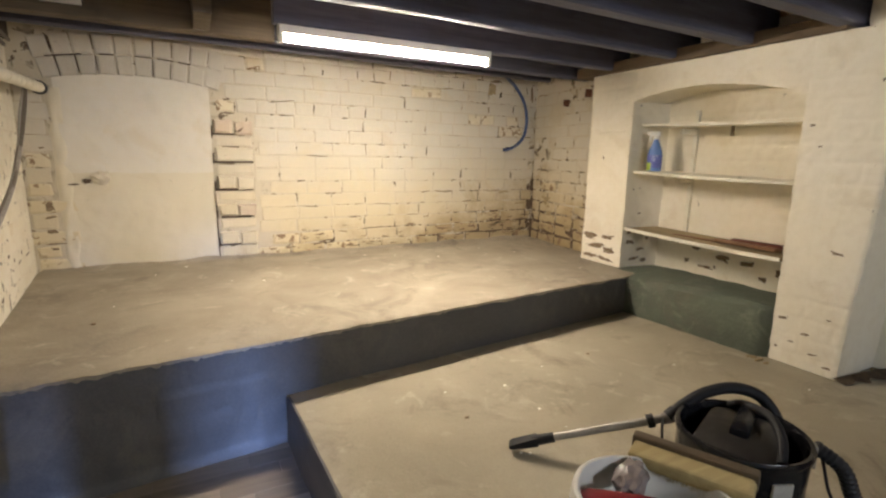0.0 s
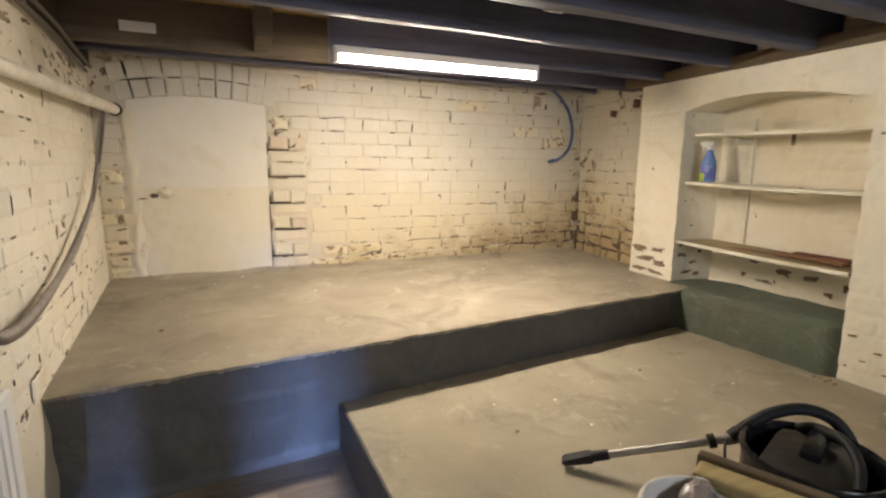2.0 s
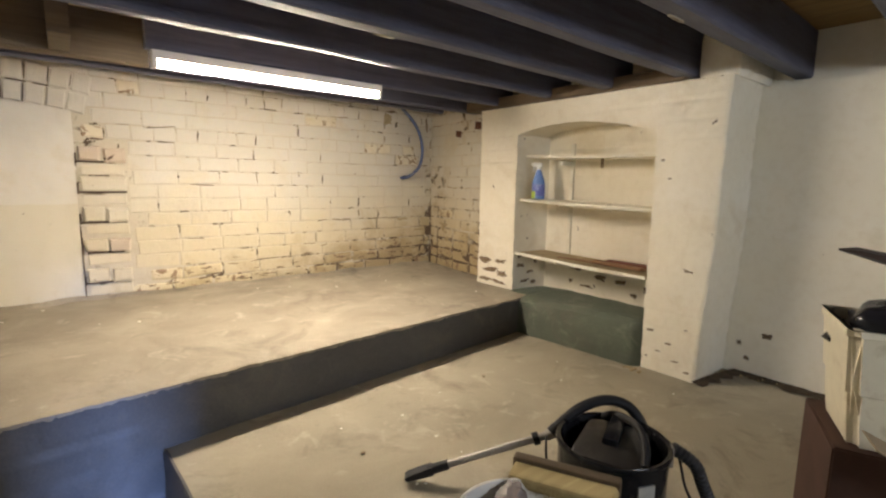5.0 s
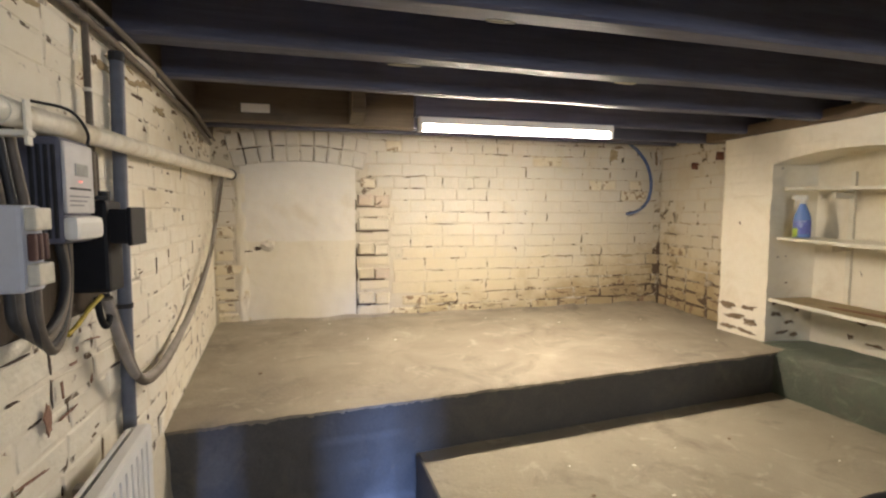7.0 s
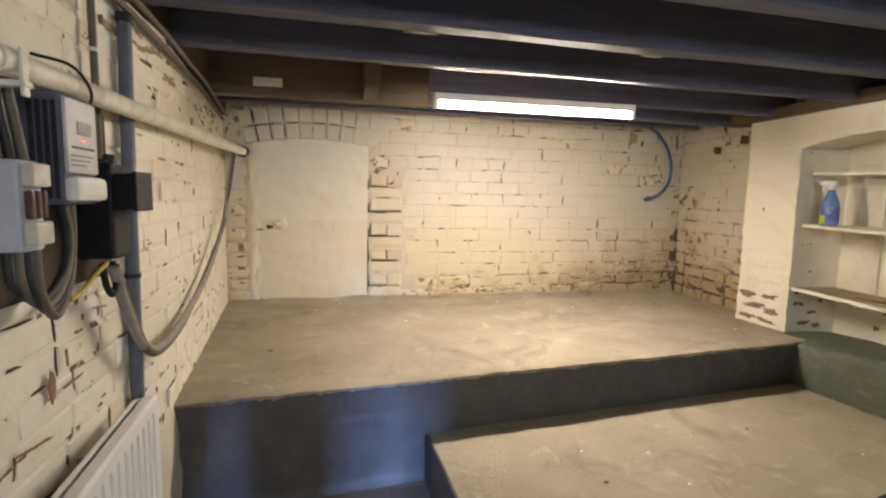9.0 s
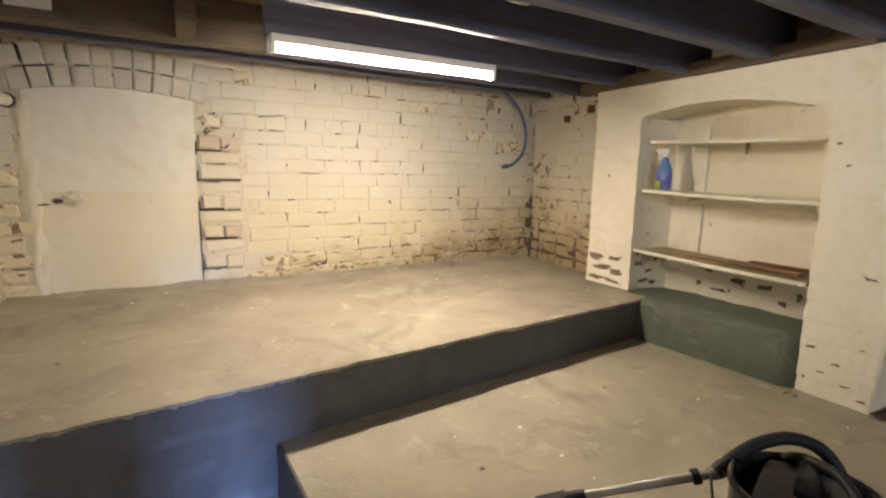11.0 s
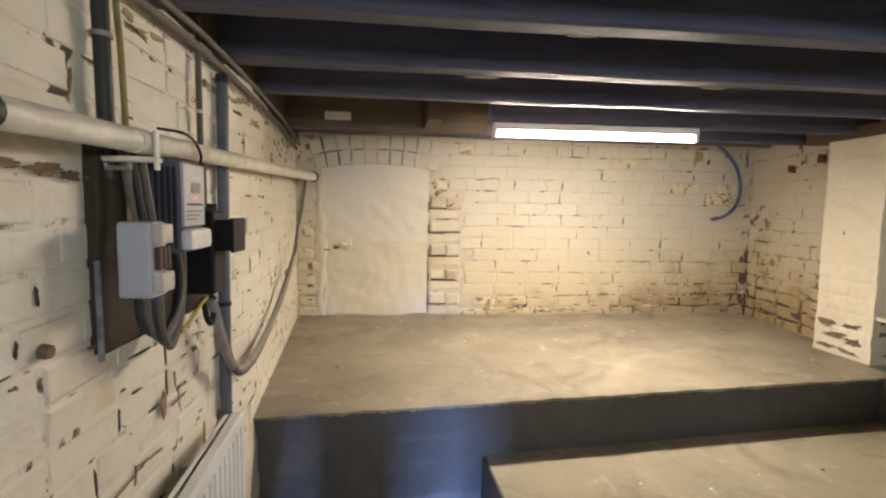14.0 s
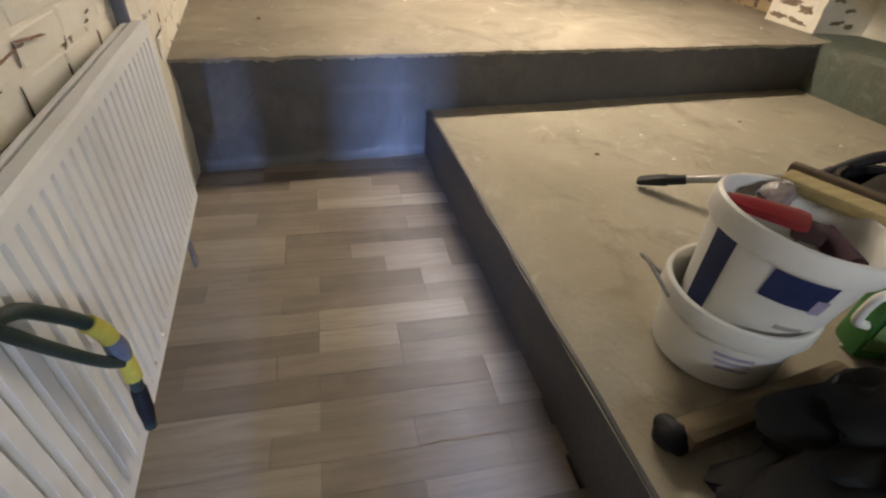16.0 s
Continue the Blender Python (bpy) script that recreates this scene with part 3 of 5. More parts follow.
def lay(parent, frame_at, length, z0, z1, worn_at, skip=lambda s, z: False, headers=lambda c: False, lift=0.0, size=1.0):
    """Courses of bricks along a wall; frame_at(s) gives plan place and turn at s."""
    c, z = 0, z0
    LEN = {k: v * size for k, v in BRICK_LENGTHS.items()}
    sound, worn_set = (SOUND, WORN) if size == 1.0 else (SOUND_S, WORN_S)
    while z + COURSE * 0.6 < z1:
        kind_row = "header" if headers(c) else "stretcher"
        s = -random.choice((0.0, 0.12)) if kind_row == "header" else (-(BRICK_L * size / 2) if c % 2 else 0.0) - random.uniform(0, 0.03)
        while s < length:
            k = kind_row
            if k == "stretcher" and random.random() < 0.10:
                k = "three"
            a, b = s, s + LEN[k]
            if a < -0.02:
                k = "header" if b > 0.08 * size else "bat"
                a = max(a, 0.0)
                b = a + LEN[k]
            if b > length + 0.02:
                rest = length - a
                k = "three" if rest > 0.17 * size else "header" if rest > 0.11 * size else "bat" if rest > 0.05 else None
                if k is None:
                    break
                b = a + LEN[k]
            mid = (a + b) / 2
            zz = z + COURSE * size / 2
            if not skip(mid, zz):
                x, y, turn = frame_at(mid)
                worn = random.random() < worn_at(mid, zz)
                mesh = random.choice((worn_set if worn else sound)[k])
                wob = random.uniform(-0.0012, 0.0012) + lift
                m = pose(x, y, zz + random.uniform(-0.002, 0.002), *(random.uniform(-a_, a_) * (0.4 if size < 1 else 1.0) for a_ in (0.4, 0.8)), turn + random.uniform(-0.25, 0.25) * (0.4 if size < 1 else 1.0)) @ pose(0, wob, 0)
                put(parent, mesh, m)
                laid.setdefault(parent.name, []).append((mid, zz, b - a))
            s = b
        z += COURSE * size
        c += 1


# stands for dark joints, the plaster hole and the shadow below the toothing
M_HOLE_SHADE = plain("hole_shade_dark", (0.105, 0.076, 0.054), 0.95)
# the blocked archway in the back wall
ARCH_X, ARCH_R, ARCH_C = 0.56, 2.0, -0.472
STACK0, STACK1 = 0.935, 1.175


def in_arch(x, z):
    return x < STACK0 - 0.03 and math.hypot(x - ARCH_X, z - ARCH_C) > ARCH_R - 0.01 and z > 1.40 or (0.165 < x < STACK0 and z < 1.56)


lay(WALL_BACK, lambda s: (s, 0.006, 0.0), 3.41, PLAT - 0.015, 1.84,
    lambda s, z: 0.04 + 0.75 * max(0, 1 - (z - PLAT) / (0.16 + 0.3 * max(0, (s - 1.8) / 1.6))) + (0.5 if s < 0.17 and z < 1.0 else 0),
    lambda s, z: in_arch(s, z) or (STACK0 - 0.01 < s < STACK1 + 0.01 and z < 1.33), lambda c: c in (14, 11))
# segmental arch: two rings of bricks on edge
for ring, (r0, n) in enumerate(((ARCH_R + 0.055, 10), (ARCH_R + 0.166, 10))):
    span = math.asin(0.43 / ARCH_R) + ring * 0.004
    ms = [brick_mesh("voussoir", 0.0835 + 0.002 * ring, 0.106, 0.007, M_BRICK, 900 + i + 20 * ring, 0.008, 0.004) for i in range(4)]
    for i in range(n):
        a = -span + 2 * span * (i + 0.5) / n
        put(WALL_BACK, ms[i % 4], pose(ARCH_X + r0 * math.sin(a), 0.005, ARCH_C + r0 * math.cos(a), 0, math.degrees(a), random.uniform(-1, 1)), "voussoir")
        if i and random.random() < 0.68:
            ob = part("open_joint", box(-0.0022 + 0.001 * random.random(), 0.0022, -0.008, 0.002, -0.052 + 0.03 * random.random(), 0.054 - 0.02 * random.random()), M_HOLE_SHADE, WALL_BACK)
            a -= span / n
            ob.matrix_basis = pose(ARCH_X + r0 * math.sin(a), 0.004, ARCH_C + r0 * math.cos(a), 0, math.degrees(a), 0)

for a in (-0.17, -0.135, -0.06, 0.02, 0.075, 0.12):
    ob = part("open_joint", box(-0.03 - 0.02 * random.random(), 0.03 + 0.015 * random.random(), -0.008, 0.002, -0.0025, 0.0025), M_HOLE_SHADE, WALL_BACK)
    ob.matrix_basis = pose(ARCH_X + (ARCH_R + 0.111) * math.sin(a), 0.004, ARCH_C + (ARCH_R + 0.111) * math.cos(a), 0, math.degrees(a), 0)

# plaster infill under the arch: a smooth upper half over a yellowed lower half
def infill(name, z0, z1, mat, label, depth, seed):
    bm = bmesh.new()
    nx, nz = 40, 30
    g = []
    for j in range(nz + 1):
        row = []
        for i in range(nx + 1):
            x = 0.172 + (STACK0 - 0.004 - 0.172) * i / nx
            hi = min(z1, ARCH_C + math.sqrt(ARCH_R ** 2 - (x - ARCH_X) ** 2) + 0.004)
            lo = z0 + (0.006 * noise.noise(Vector((x * 11, seed, 0))) if z0 > 0.6 else 0)
            z = lo + (hi - lo) * j / nz
            e = 0.0015 * min(1, 6 * min(i, nx - i) / nx)
            row.append(bm.verts.new((x, 0.003 - depth - e + 0.006 * noise.noise(Vector((x * 5, z * 5, seed))) + 0.003 * noise.noise(Vector((x * 16, z * 16, seed))), z)))
        g.append(row)
    for a, b in zip(g, g[1:]):
        for i in range(nx):
            bm.faces.new((a[i], a[i + 1], b[i + 1], b[i]))
    ob = part(name, bm, mat, WALL_BACK, label, True)
    return ob


infill("plaster_panel", 0.985, 1.7, M_INFILL, "smooth pale plaster filling the old archway", 0.004, 3)
infill("plaster_panel", PLAT - 0.01, 0.988, M_INFILL_LOW, "yellowed cream plaster below a seam", 0.002, 8)
bm = bmesh.new()
bmesh.ops.create_icosphere(bm, subdivisions=3, radius=1.0)
for v in bm.verts:
    v.co *= 1 + 0.45 * noise.noise(v.co * 1.7)
    v.co = Vector((v.co.x * 0.05, v.co.y * 0.03, v.co.z * 0.034)) + Vector((0.345, -0.006, 0.958))
part("plaster_lump", bm, M_INFILL_LOW, WALL_BACK, "broken plaster lump over a hole", True)

# lumpy plaster edge beside the infill, and the cement fillet along the wall's foot
bm = bmesh.new()
g = []
for j in range(37):
    z = PLAT - 0.01 + 1.02 * j / 36
    row = []
    for i in range(7):
        u = i / 6
        x = 0.135 + 0.075 * u + 0.012 * noise.noise(Vector((u * 2, z * 9, 2)))
        row.append(bm.verts.new((x, 0.004 - 0.022 * math.sin(math.pi * u) * (0.6 + 0.7 * noise.noise(Vector((x * 25, z * 13, 1)))), z)))
    g.append(row)
for a, b in zip(g, g[1:]):
    for i in range(6):
        bm.faces.new((a[i], a[i + 1], b[i + 1], b[i]))
part("plaster_ridge", bm, M_INFILL_LOW, WALL_BACK, "lumpy plaster ridge at the archway's edge", True)
bm = bmesh.new()
g = []
for i in range(181):
    x = 0.02 + 3.36 * i / 180
    h = 0.014 + 0.020 * max(0, noise.noise(Vector((x * 4, 1, 1))) + 0.25) + 0.006 * noise.noise(Vector((x * 23, 1, 1)))
    w = 0.03 + 0.03 * noise.noise(Vector((x * 5, 4, 1))) + 0.008 * noise.noise(Vector((x * 25, 4, 1)))
    g.append([bm.verts.new((x, y, z)) for y, z in ((-0.006, PLAT + h), (-0.02, PLAT + h * 0.8), (-0.02 - w * 0.5, PLAT + h * 0.35), (-0.025 - w, PLAT - 0.004))])
for a, b in zip(g, g[1:]):
    for k in range(3):
        bm.faces.new((a[k], a[k + 1], b[k + 1], b[k]))
tagged(part("cement_fillet", bm, M_SLAB, None, "", True), "rough cement fillet along the foot of the brick wall", "fillet", kind="structure")

# toothed brick ends left standing beside the archway
ob = part("recess", box(STACK0 - 0.008, STACK1 + 0.004, 0.0, 0.005, PLAT - 0.02, 1.335), M_MORTAR, WALL_BACK, "open dark joints between the toothed bricks")
part("slit", box(STACK0 - 0.009, STACK0 - 0.003, -0.008, 0.004, PLAT + 0.02, 0.86), M_HOLE_SHADE, WALL_BACK)
for k, zt in enumerate((1.314, 1.143, 0.970, 0.795, 0.615)):
    two = k in (0, 2, 3, 4)
    for i in range(2 if two else 1):
        l = 0.108 if two else 0.228
        mesh = brick_mesh("toothing_brick", l - 0.006, 0.080 - 0.004 * (k == 3), 0.034 - 0.008 * ((i + k) % 2), M_RAW_BRICK if (k == 0 or (k == 3 and i)) else M_BRICK, 500 + 9 * k + i, 0.01, 0.006)
        x = STACK0 + 0.006 + l / 2 + i * 0.118
        put(WALL_BACK, mesh, pose(x, 0.004, zt - 0.043 - 0.006 * i, random.uniform(-2, 2), random.uniform(-1.5, 1.5), random.uniform(-2, 2)), "toothing_brick")
    # strips below and left paint the toothing's shadow along with its joints
    part("open_joint", box(STACK0 - 0.002 + 0.02 * (k == 3), STACK1 - 0.01 - 0.05 * random.random(), -0.007, 0.002, zt - 0.098 + 0.006 * random.random(), zt - 0.083), M_HOLE_SHADE, WALL_BACK)
    part("open_joint", box(STACK0 - 0.007, STACK0 + 0.002, -0.009, 0.002, zt - 0.10, zt - 0.03 - 0.03 * random.random()), M_HOLE_SHADE, WALL_BACK)
    mesh = brick_mesh("toothing_brick", 0.232, 0.078, 0.007, M_BRICK, 600 + 9 * k, 0.016, 0.006)
    put(WALL_BACK, mesh, pose(STACK0 + 0.122, 0.004, zt - 0.132, 0, random.uniform(-1.5, 1.5), random.uniform(-1, 1)), "toothing_brick")

# the left wall and the short right return
def left_frame(s):
    y = -s
    turn = math.degrees(math.atan2(1, -0.112)) if y > -1.65 else math.degrees(math.atan2(1, -0.02))
    return left_x(y) - 0.008 + 0.001, y, turn


lay(WALL_LEFT, left_frame, 3.0, 0.44, 1.74, lambda s, z: 0.05 + (0.30 if 1.6 < s < 2.9 and 0.5 < z < 1.0 else 0) + (0.3 if s < 0.3 and z < 0.9 else 0), size=SMALL)
lay(WALL_RIGHT, lambda s: (3.422 - 0.113 * s, -s, -90 - 6.4), 0.88, PLAT - 0.015, 1.74, lambda s, z: 0.08 + 0.55 * max(0, 1 - (z - PLAT) / 0.6))
# two bare red bricks high on the return
M_RED = plain("red_brick", (0.16, 0.065, 0.04), 0.9, vary=0.3, scale=60, grit=0.4)
for s, z in ((0.68, 1.57), (0.42, 1.525)):
    put(WALL_RIGHT, brick_mesh("brick", 0.07, 0.05, 0.013, M_RED, int(z * 1000), 0.012, 0.006), pose(3.422 - 0.113 * s, -s, z, 0, 3, -96.4))

# planks of the channel floor
random.seed(31)


def plank_material():
    def build(nt, b):
        mp = nt.nodes.new("ShaderNodeMapping")
        mp.inputs["Scale"].default_value = (3.0, 34.0, 1.0)
        nt.links.new(world_pos(nt), mp.inputs["Vector"])
        r = random_of(nt)
        col = ramp(nt, r, [(0.0, (0.17, 0.135, 0.10)), (0.3, (0.27, 0.225, 0.17)), (0.55, (0.20, 0.165, 0.125)), (0.8, (0.32, 0.27, 0.205)), (1.0, (0.37, 0.315, 0.24))])
        g = noise_of(nt, mp.outputs[0], 1.3, 6, 0.65, 0.8)
        col = mix(nt, times(nt, mask(nt, g, 0.4, 0.75), 0.45), col, (0.10, 0.08, 0.065))
        col = mix(nt, times(nt, mask(nt, noise_of(nt, world_pos(nt), 5, 5), 0.5, 0.75), 0.3), col, (0.36, 0.31, 0.25))
        base(nt, b, col)
        bump(nt, b, g, 0.15, 0.003)
    return material("wood_look_plank", build, 0.42)


M_PLANK = plank_material()
PW = 0.0715


def plank_mesh(l):
    return finish(box(-l / 2, l / 2, -PW / 2 + 0.0002, PW / 2 - 0.0002, -0.012, 0.0, 0.0004), "plank", M_PLANK)


PLANKS = {l: plank_mesh(l) for l in (0.2, 0.3, 0.4, 0.5, 0.6)}
row = 0
y = -1.556
while y > -4.9:
    x = 0.12
    end = 1.10 + (-1.67 - y) * 0.045
    first = random.choice((0.2, 0.3, 0.4, 0.5))
    while x < end - 0.05:
        l = first if x < 0.13 else random.choice((0.2, 0.3, 0.3, 0.4))
        l = min((q for q in PLANKS if q >= min(l, end - x) - 0.02), default=0.6)
        put(FLOOR, PLANKS[l], pose(x + l / 2, y - PW / 2, 0.012 + random.uniform(-0.0006, 0.0006)), "plank")
        x += l + 0.0006
    y -= PW
    row += 1

# ---- alcove ----
bm = bmesh.new()
g = []
N = 70
for i in range(N + 1):
    u = i / N
    y = -1.36 - 0.81 * u
    fx = 3.085 + 0.07 * u + 0.05 * max(0.0, (u - 0.93) / 0.07) ** 2
    prof = [(fx, 0.17), (fx - 0.004, 0.26), (fx - 0.002, 0.36), (fx + 0.006, 0.405 + 0.02 * u), (fx + 0.03, 0.425 + 0.022 * u), (3.3, 0.44 + 0.012 * u), (BACKX + 0.01, 0.445)]
    g.append([bm.verts.new((x + 0.008 * noise.noise(Vector((y * 14, z * 14, 1))), y, z + 0.007 * noise.noise(Vector((x * 9, y * 9, 5))))) for x, z in prof])
for a, b in zip(g, g[1:]):
    for k in range(6):
        bm.faces.new((a[k], a[k + 1], b[k + 1], b[k]))
for row_ in (g[0], g[-1]):
    ends = [bm.verts.new((BACKX + 0.01, row_[0].co.y, 0.17))]
    bm.faces.new([*row_, *ends])
tagged(part("plinth", bm, M_GREEN, None, "", True), "rough green painted cement plinth filling the alcove's foot", "plinth", kind="structure")
# the lower left side of the plinth runs on to the alcove's near reveal
tagged(part("plinth_back", box(3.17, BACKX + 0.01, -1.37, AY0 - 0.005, 0.4, 0.437, 0.004), M_GREEN), "green cement ledge inside the alcove", "plinth", kind="structure")
# flaked patches with bare brick at the breast's foot and in the alcove
random.seed(44)


def patch(parent, at, w, h, normal, mat, name="flaked_patch"):
    """A shallow, ragged scar where the paint has come away."""
    bm = bmesh.new()
    n = 34
    ring = []
    ph = random.uniform(0, 100)
    for k in range(n):
        a = 6.283 * k / n
        c_, s_ = math.cos(a), math.sin(a)
        r = (0.72 + 0.5 * noise.noise(Vector((c_ * 1.3, s_ * 1.3, ph))) + 0.35 * noise.noise(Vector((c_ * 4, s_ * 4, ph)))) / max(abs(c_), abs(s_)) ** 0.6
        ring.append(bm.verts.new((w / 2 * r * c_, 0, h / 2 * r * s_)))
    inner = [bm.verts.new((v.co.x * 0.84, -0.0022, v.co.z * 0.84)) for v in ring]
    for k in range(n):
        bm.faces.new((ring[k], ring[(k + 1) % n], inner[(k + 1) % n], inner[k]))
    bm.faces.new(inner)
    ob = part(name, bm, mat, parent)
    ob.matrix_basis = pose(*at, 0, random.uniform(-8, 8), normal)
    return ob


M_DAMP = plain("damp_plaster", (0.44, 0.35, 0.21), 0.95, vary=0.2, scale=30, grit=0.2, dirt=(0.30, 0.22, 0.12))
M_SCAR_PALE = plain("worn_brown_patch", (0.33, 0.245, 0.16), 0.95, vary=0.3, scale=45, grit=0.2, dirt=(0.56, 0.48, 0.35))
M_SCAR = plain("bare_brown_brick", (0.25, 0.18, 0.115), 0.95, vary=0.25, scale=50, grit=0.2, dirt=(0.42, 0.34, 0.23))
for y, z, w, h in ((-0.95, 0.60, 0.13, 0.045), (-1.10, 0.61, 0.12, 0.03), (-1.0, 0.54, 0.2, 0.03), (-1.12, 0.53, 0.1, 0.04), (-0.96, 0.47, 0.14, 0.035), (-1.1, 0.465, 0.16, 0.025),
                   (-2.2, 0.41, 0.06, 0.02), (-2.3, 0.36, 0.06, 0.018), (-2.37, 0.74, 0.075, 0.025), (-2.25, 0.31, 0.05, 0.012), (-2.38, 0.45, 0.03, 0.012), (-2.34, 0.28, 0.06, 0.014), (-2.2, 1.27, 0.035, 0.02), (-2.24, 1.18, 0.03, 0.014),
                   (-2.19, 0.27, 0.02, 0.02), (-2.4, 0.24, 0.06, 0.014), (-1.02, 1.12, 0.014, 0.02)):
    patch(BREAST, (PX - 0.001, y, z), w * (0.8 if y < -2 else 1.1), h * (0.8 if y < -2 else 1.2), -90, M_SCAR_PALE)
for y, z, w, h in ((-1.72, 0.57, 0.10, 0.045), (-1.86, 0.565, 0.09, 0.03), (-1.55, 0.60, 0.06, 0.02), (-1.5, 0.52, 0.05, 0.04), (-1.95, 0.5, 0.05, 0.03), (-1.62, 0.5, 0.12, 0.02), (-2.02, 0.55, 0.03, 0.05), (-1.42, 0.62, 0.05, 0.02)):
    patch(BREAST, (BACKX - 0.008, y, z), w, h, -90, M_SCAR)
for x, z, w, h in ((3.25, 0.60, 0.09, 0.03), (3.33, 0.55, 0.08, 0.025), (3.29, 0.49, 0.11, 0.03), (3.37, 0.62, 0.05, 0.03), (3.24, 0.66, 0.05, 0.02), (3.36, 0.48, 0.08, 0.03), (3.3, 0.78, 0.04, 0.012), (3.24, 0.93, 0.014, 0.012), (3.29, 0.935, 0.014, 0.01)):
    patch(BREAST, (x, AY0 - 0.011 - 0.05 * ((x - PX) / 0.27) ** 2, z), w, h, 0, M_SCAR_PALE)
for y, z, w, h in ((-2.62, 0.42, 0.05, 0.035), (-2.5, 0.36, 0.03, 0.03), (-2.54, 0.29, 0.04, 0.03)):
    patch(bpy.data.objects["wall_rear_right"], (3.523, y, z), w, h, -90, M_SCAR)
# joints that have lost their paint: mostly upright ones high up, ragged beds lower down
for wall, share, spot, size in ((WALL_BACK, lambda u, z: 0.30 + (0.25 if z > 1.6 else 0) + (0.2 if u > 2.5 and z < 1.15 else 0), lambda u: (u, -0.0005, 0), 1.0),
                                (WALL_RIGHT, lambda u, z: 0.45, lambda u: (3.418 - 0.113 * u, -u, -96.4), 1.0),
                                (WALL_LEFT, lambda u, z: 0.08 + (0.22 if u > 1.6 and z < 1.0 else 0), lambda u: (left_frame(u)[0] + 0.001, -u, left_frame(u)[2]), SMALL)):
    for u, z, l in laid[wall.name]:
        if random.random() > share(u, z):
            continue
        c = COURSE * size
        x, y, turn = spot(u - l / 2 + 0.001)
        if random.random() < 0.62:
            patch(wall, (x, y, z + random.uniform(-0.012, 0.012)), random.uniform(0.007, 0.014) * size, c * random.uniform(0.25, 1.0), turn, (M_HOLE_SHADE if random.random() < 0.7 else M_SCAR) if wall is not WALL_RIGHT else M_SCAR_PALE, "open_joint")
        if random.random() < (0.55 if z < 1.0 else 0.3):
            x, y, turn = spot(u + random.uniform(-0.06, 0.06))
            patch(wall, (x, y, z - c / 2 + random.uniform(-0.003, 0.003)), l * random.uniform(0.2, 0.9), random.uniform(0.006, 0.012) * size, turn, (M_HOLE_SHADE if random.random() < 0.6 else M_SCAR) if wall is not WALL_RIGHT else M_SCAR_PALE, "open_joint")
# broken plaster round the water pipe, and the dark line up the far corner
for x, z, w, h, mt in ((2.97, 1.64, 0.10, 0.10, M_DAMP), (3.05, 1.60, 0.03, 0.06, M_HOLE_SHADE), (3.0, 1.70, 0.12, 0.03, M_SCAR), (3.36, 1.62, 0.03, 0.14, M_SCAR), (3.33, 1.28, 0.10, 0.012, M_SCAR)):
    patch(WALL_BACK, (x, -0.001, z), w, h, 0, mt)
for k in range(9):
    patch(WALL_BACK, (3.408 - 0.01 * random.random(), -0.002, 0.55 + 0.13 * k), random.uniform(0.006, 0.014), random.uniform(0.03, 0.09), 0, M_SCAR, "open_joint")
# spalled hollows in the damp corner
for k in range(26):
    if k % 2:
        u = 3.38 - abs(random.gauss(0, 0.45))
        patch(WALL_BACK, (u, -0.001, PLAT + 0.03 + abs(random.gauss(0, 0.15))), random.uniform(0.04, 0.15), random.uniform(0.02, 0.05), 0, M_DAMP, "spalled_hollow")
    else:
        u = random.uniform(0.03, 0.8)
        patch(WALL_RIGHT, (3.4165 - 0.113 * u, -u, PLAT + 0.04 + abs(random.gauss(0, 0.2))), random.uniform(0.05, 0.16), random.uniform(0.02, 0.07), -96.4, M_DAMP, "spalled_hollow")
# brown scars in the lowest courses of the brick walls
for k in range(60):
    x = 1.22 + 2.15 * random.random() ** 0.8
    z = PLAT + 0.03 + abs(random.gauss(0, 0.07)) + 0.05 * (x > 2.4) * random.random()
    patch(WALL_BACK, (x, -0.001, z), random.uniform(0.03, 0.10), random.uniform(0.006, 0.016), 0, M_SCAR)
for k in range(22):
    s_ = random.uniform(0.08, 0.82)
    z = PLAT + 0.04 + abs(random.gauss(0, 0.16))
    patch(WALL_RIGHT, (3.416 - 0.113 * s_, -s_, z), random.uniform(0.03, 0.09), random.uniform(0.007, 0.03), -96.4, M_SCAR)
# the hole by the lump: dark patches with its shade in their colour
for x, z, w, h in ((0.272, 0.938, 0.07, 0.036), (0.215, 0.922, 0.07, 0.012)):
    patch(WALL_BACK, (x, -0.013, z), w, h, 0, M_HOLE_SHADE)
for z, w, h in ((0.66, 0.06, 0.03), (0.80, 0.05, 0.05), (0.74, 0.07, 0.015), (1.12, 0.03, 0.012), (0.56, 0.05, 0.02)):
    patch(WALL_BACK, (0.09, -0.002, z), w, h, 0, M_SCAR)
for k in range(26):
    y = -random.uniform(1.5, 2.9)
    patch(WALL_LEFT, (left_x(y) + 0.0005, y, random.uniform(0.62, 1.6)), random.uniform(0.012, 0.06), random.uniform(0.004, 0.008), 90 - 1.1, M_SCAR)
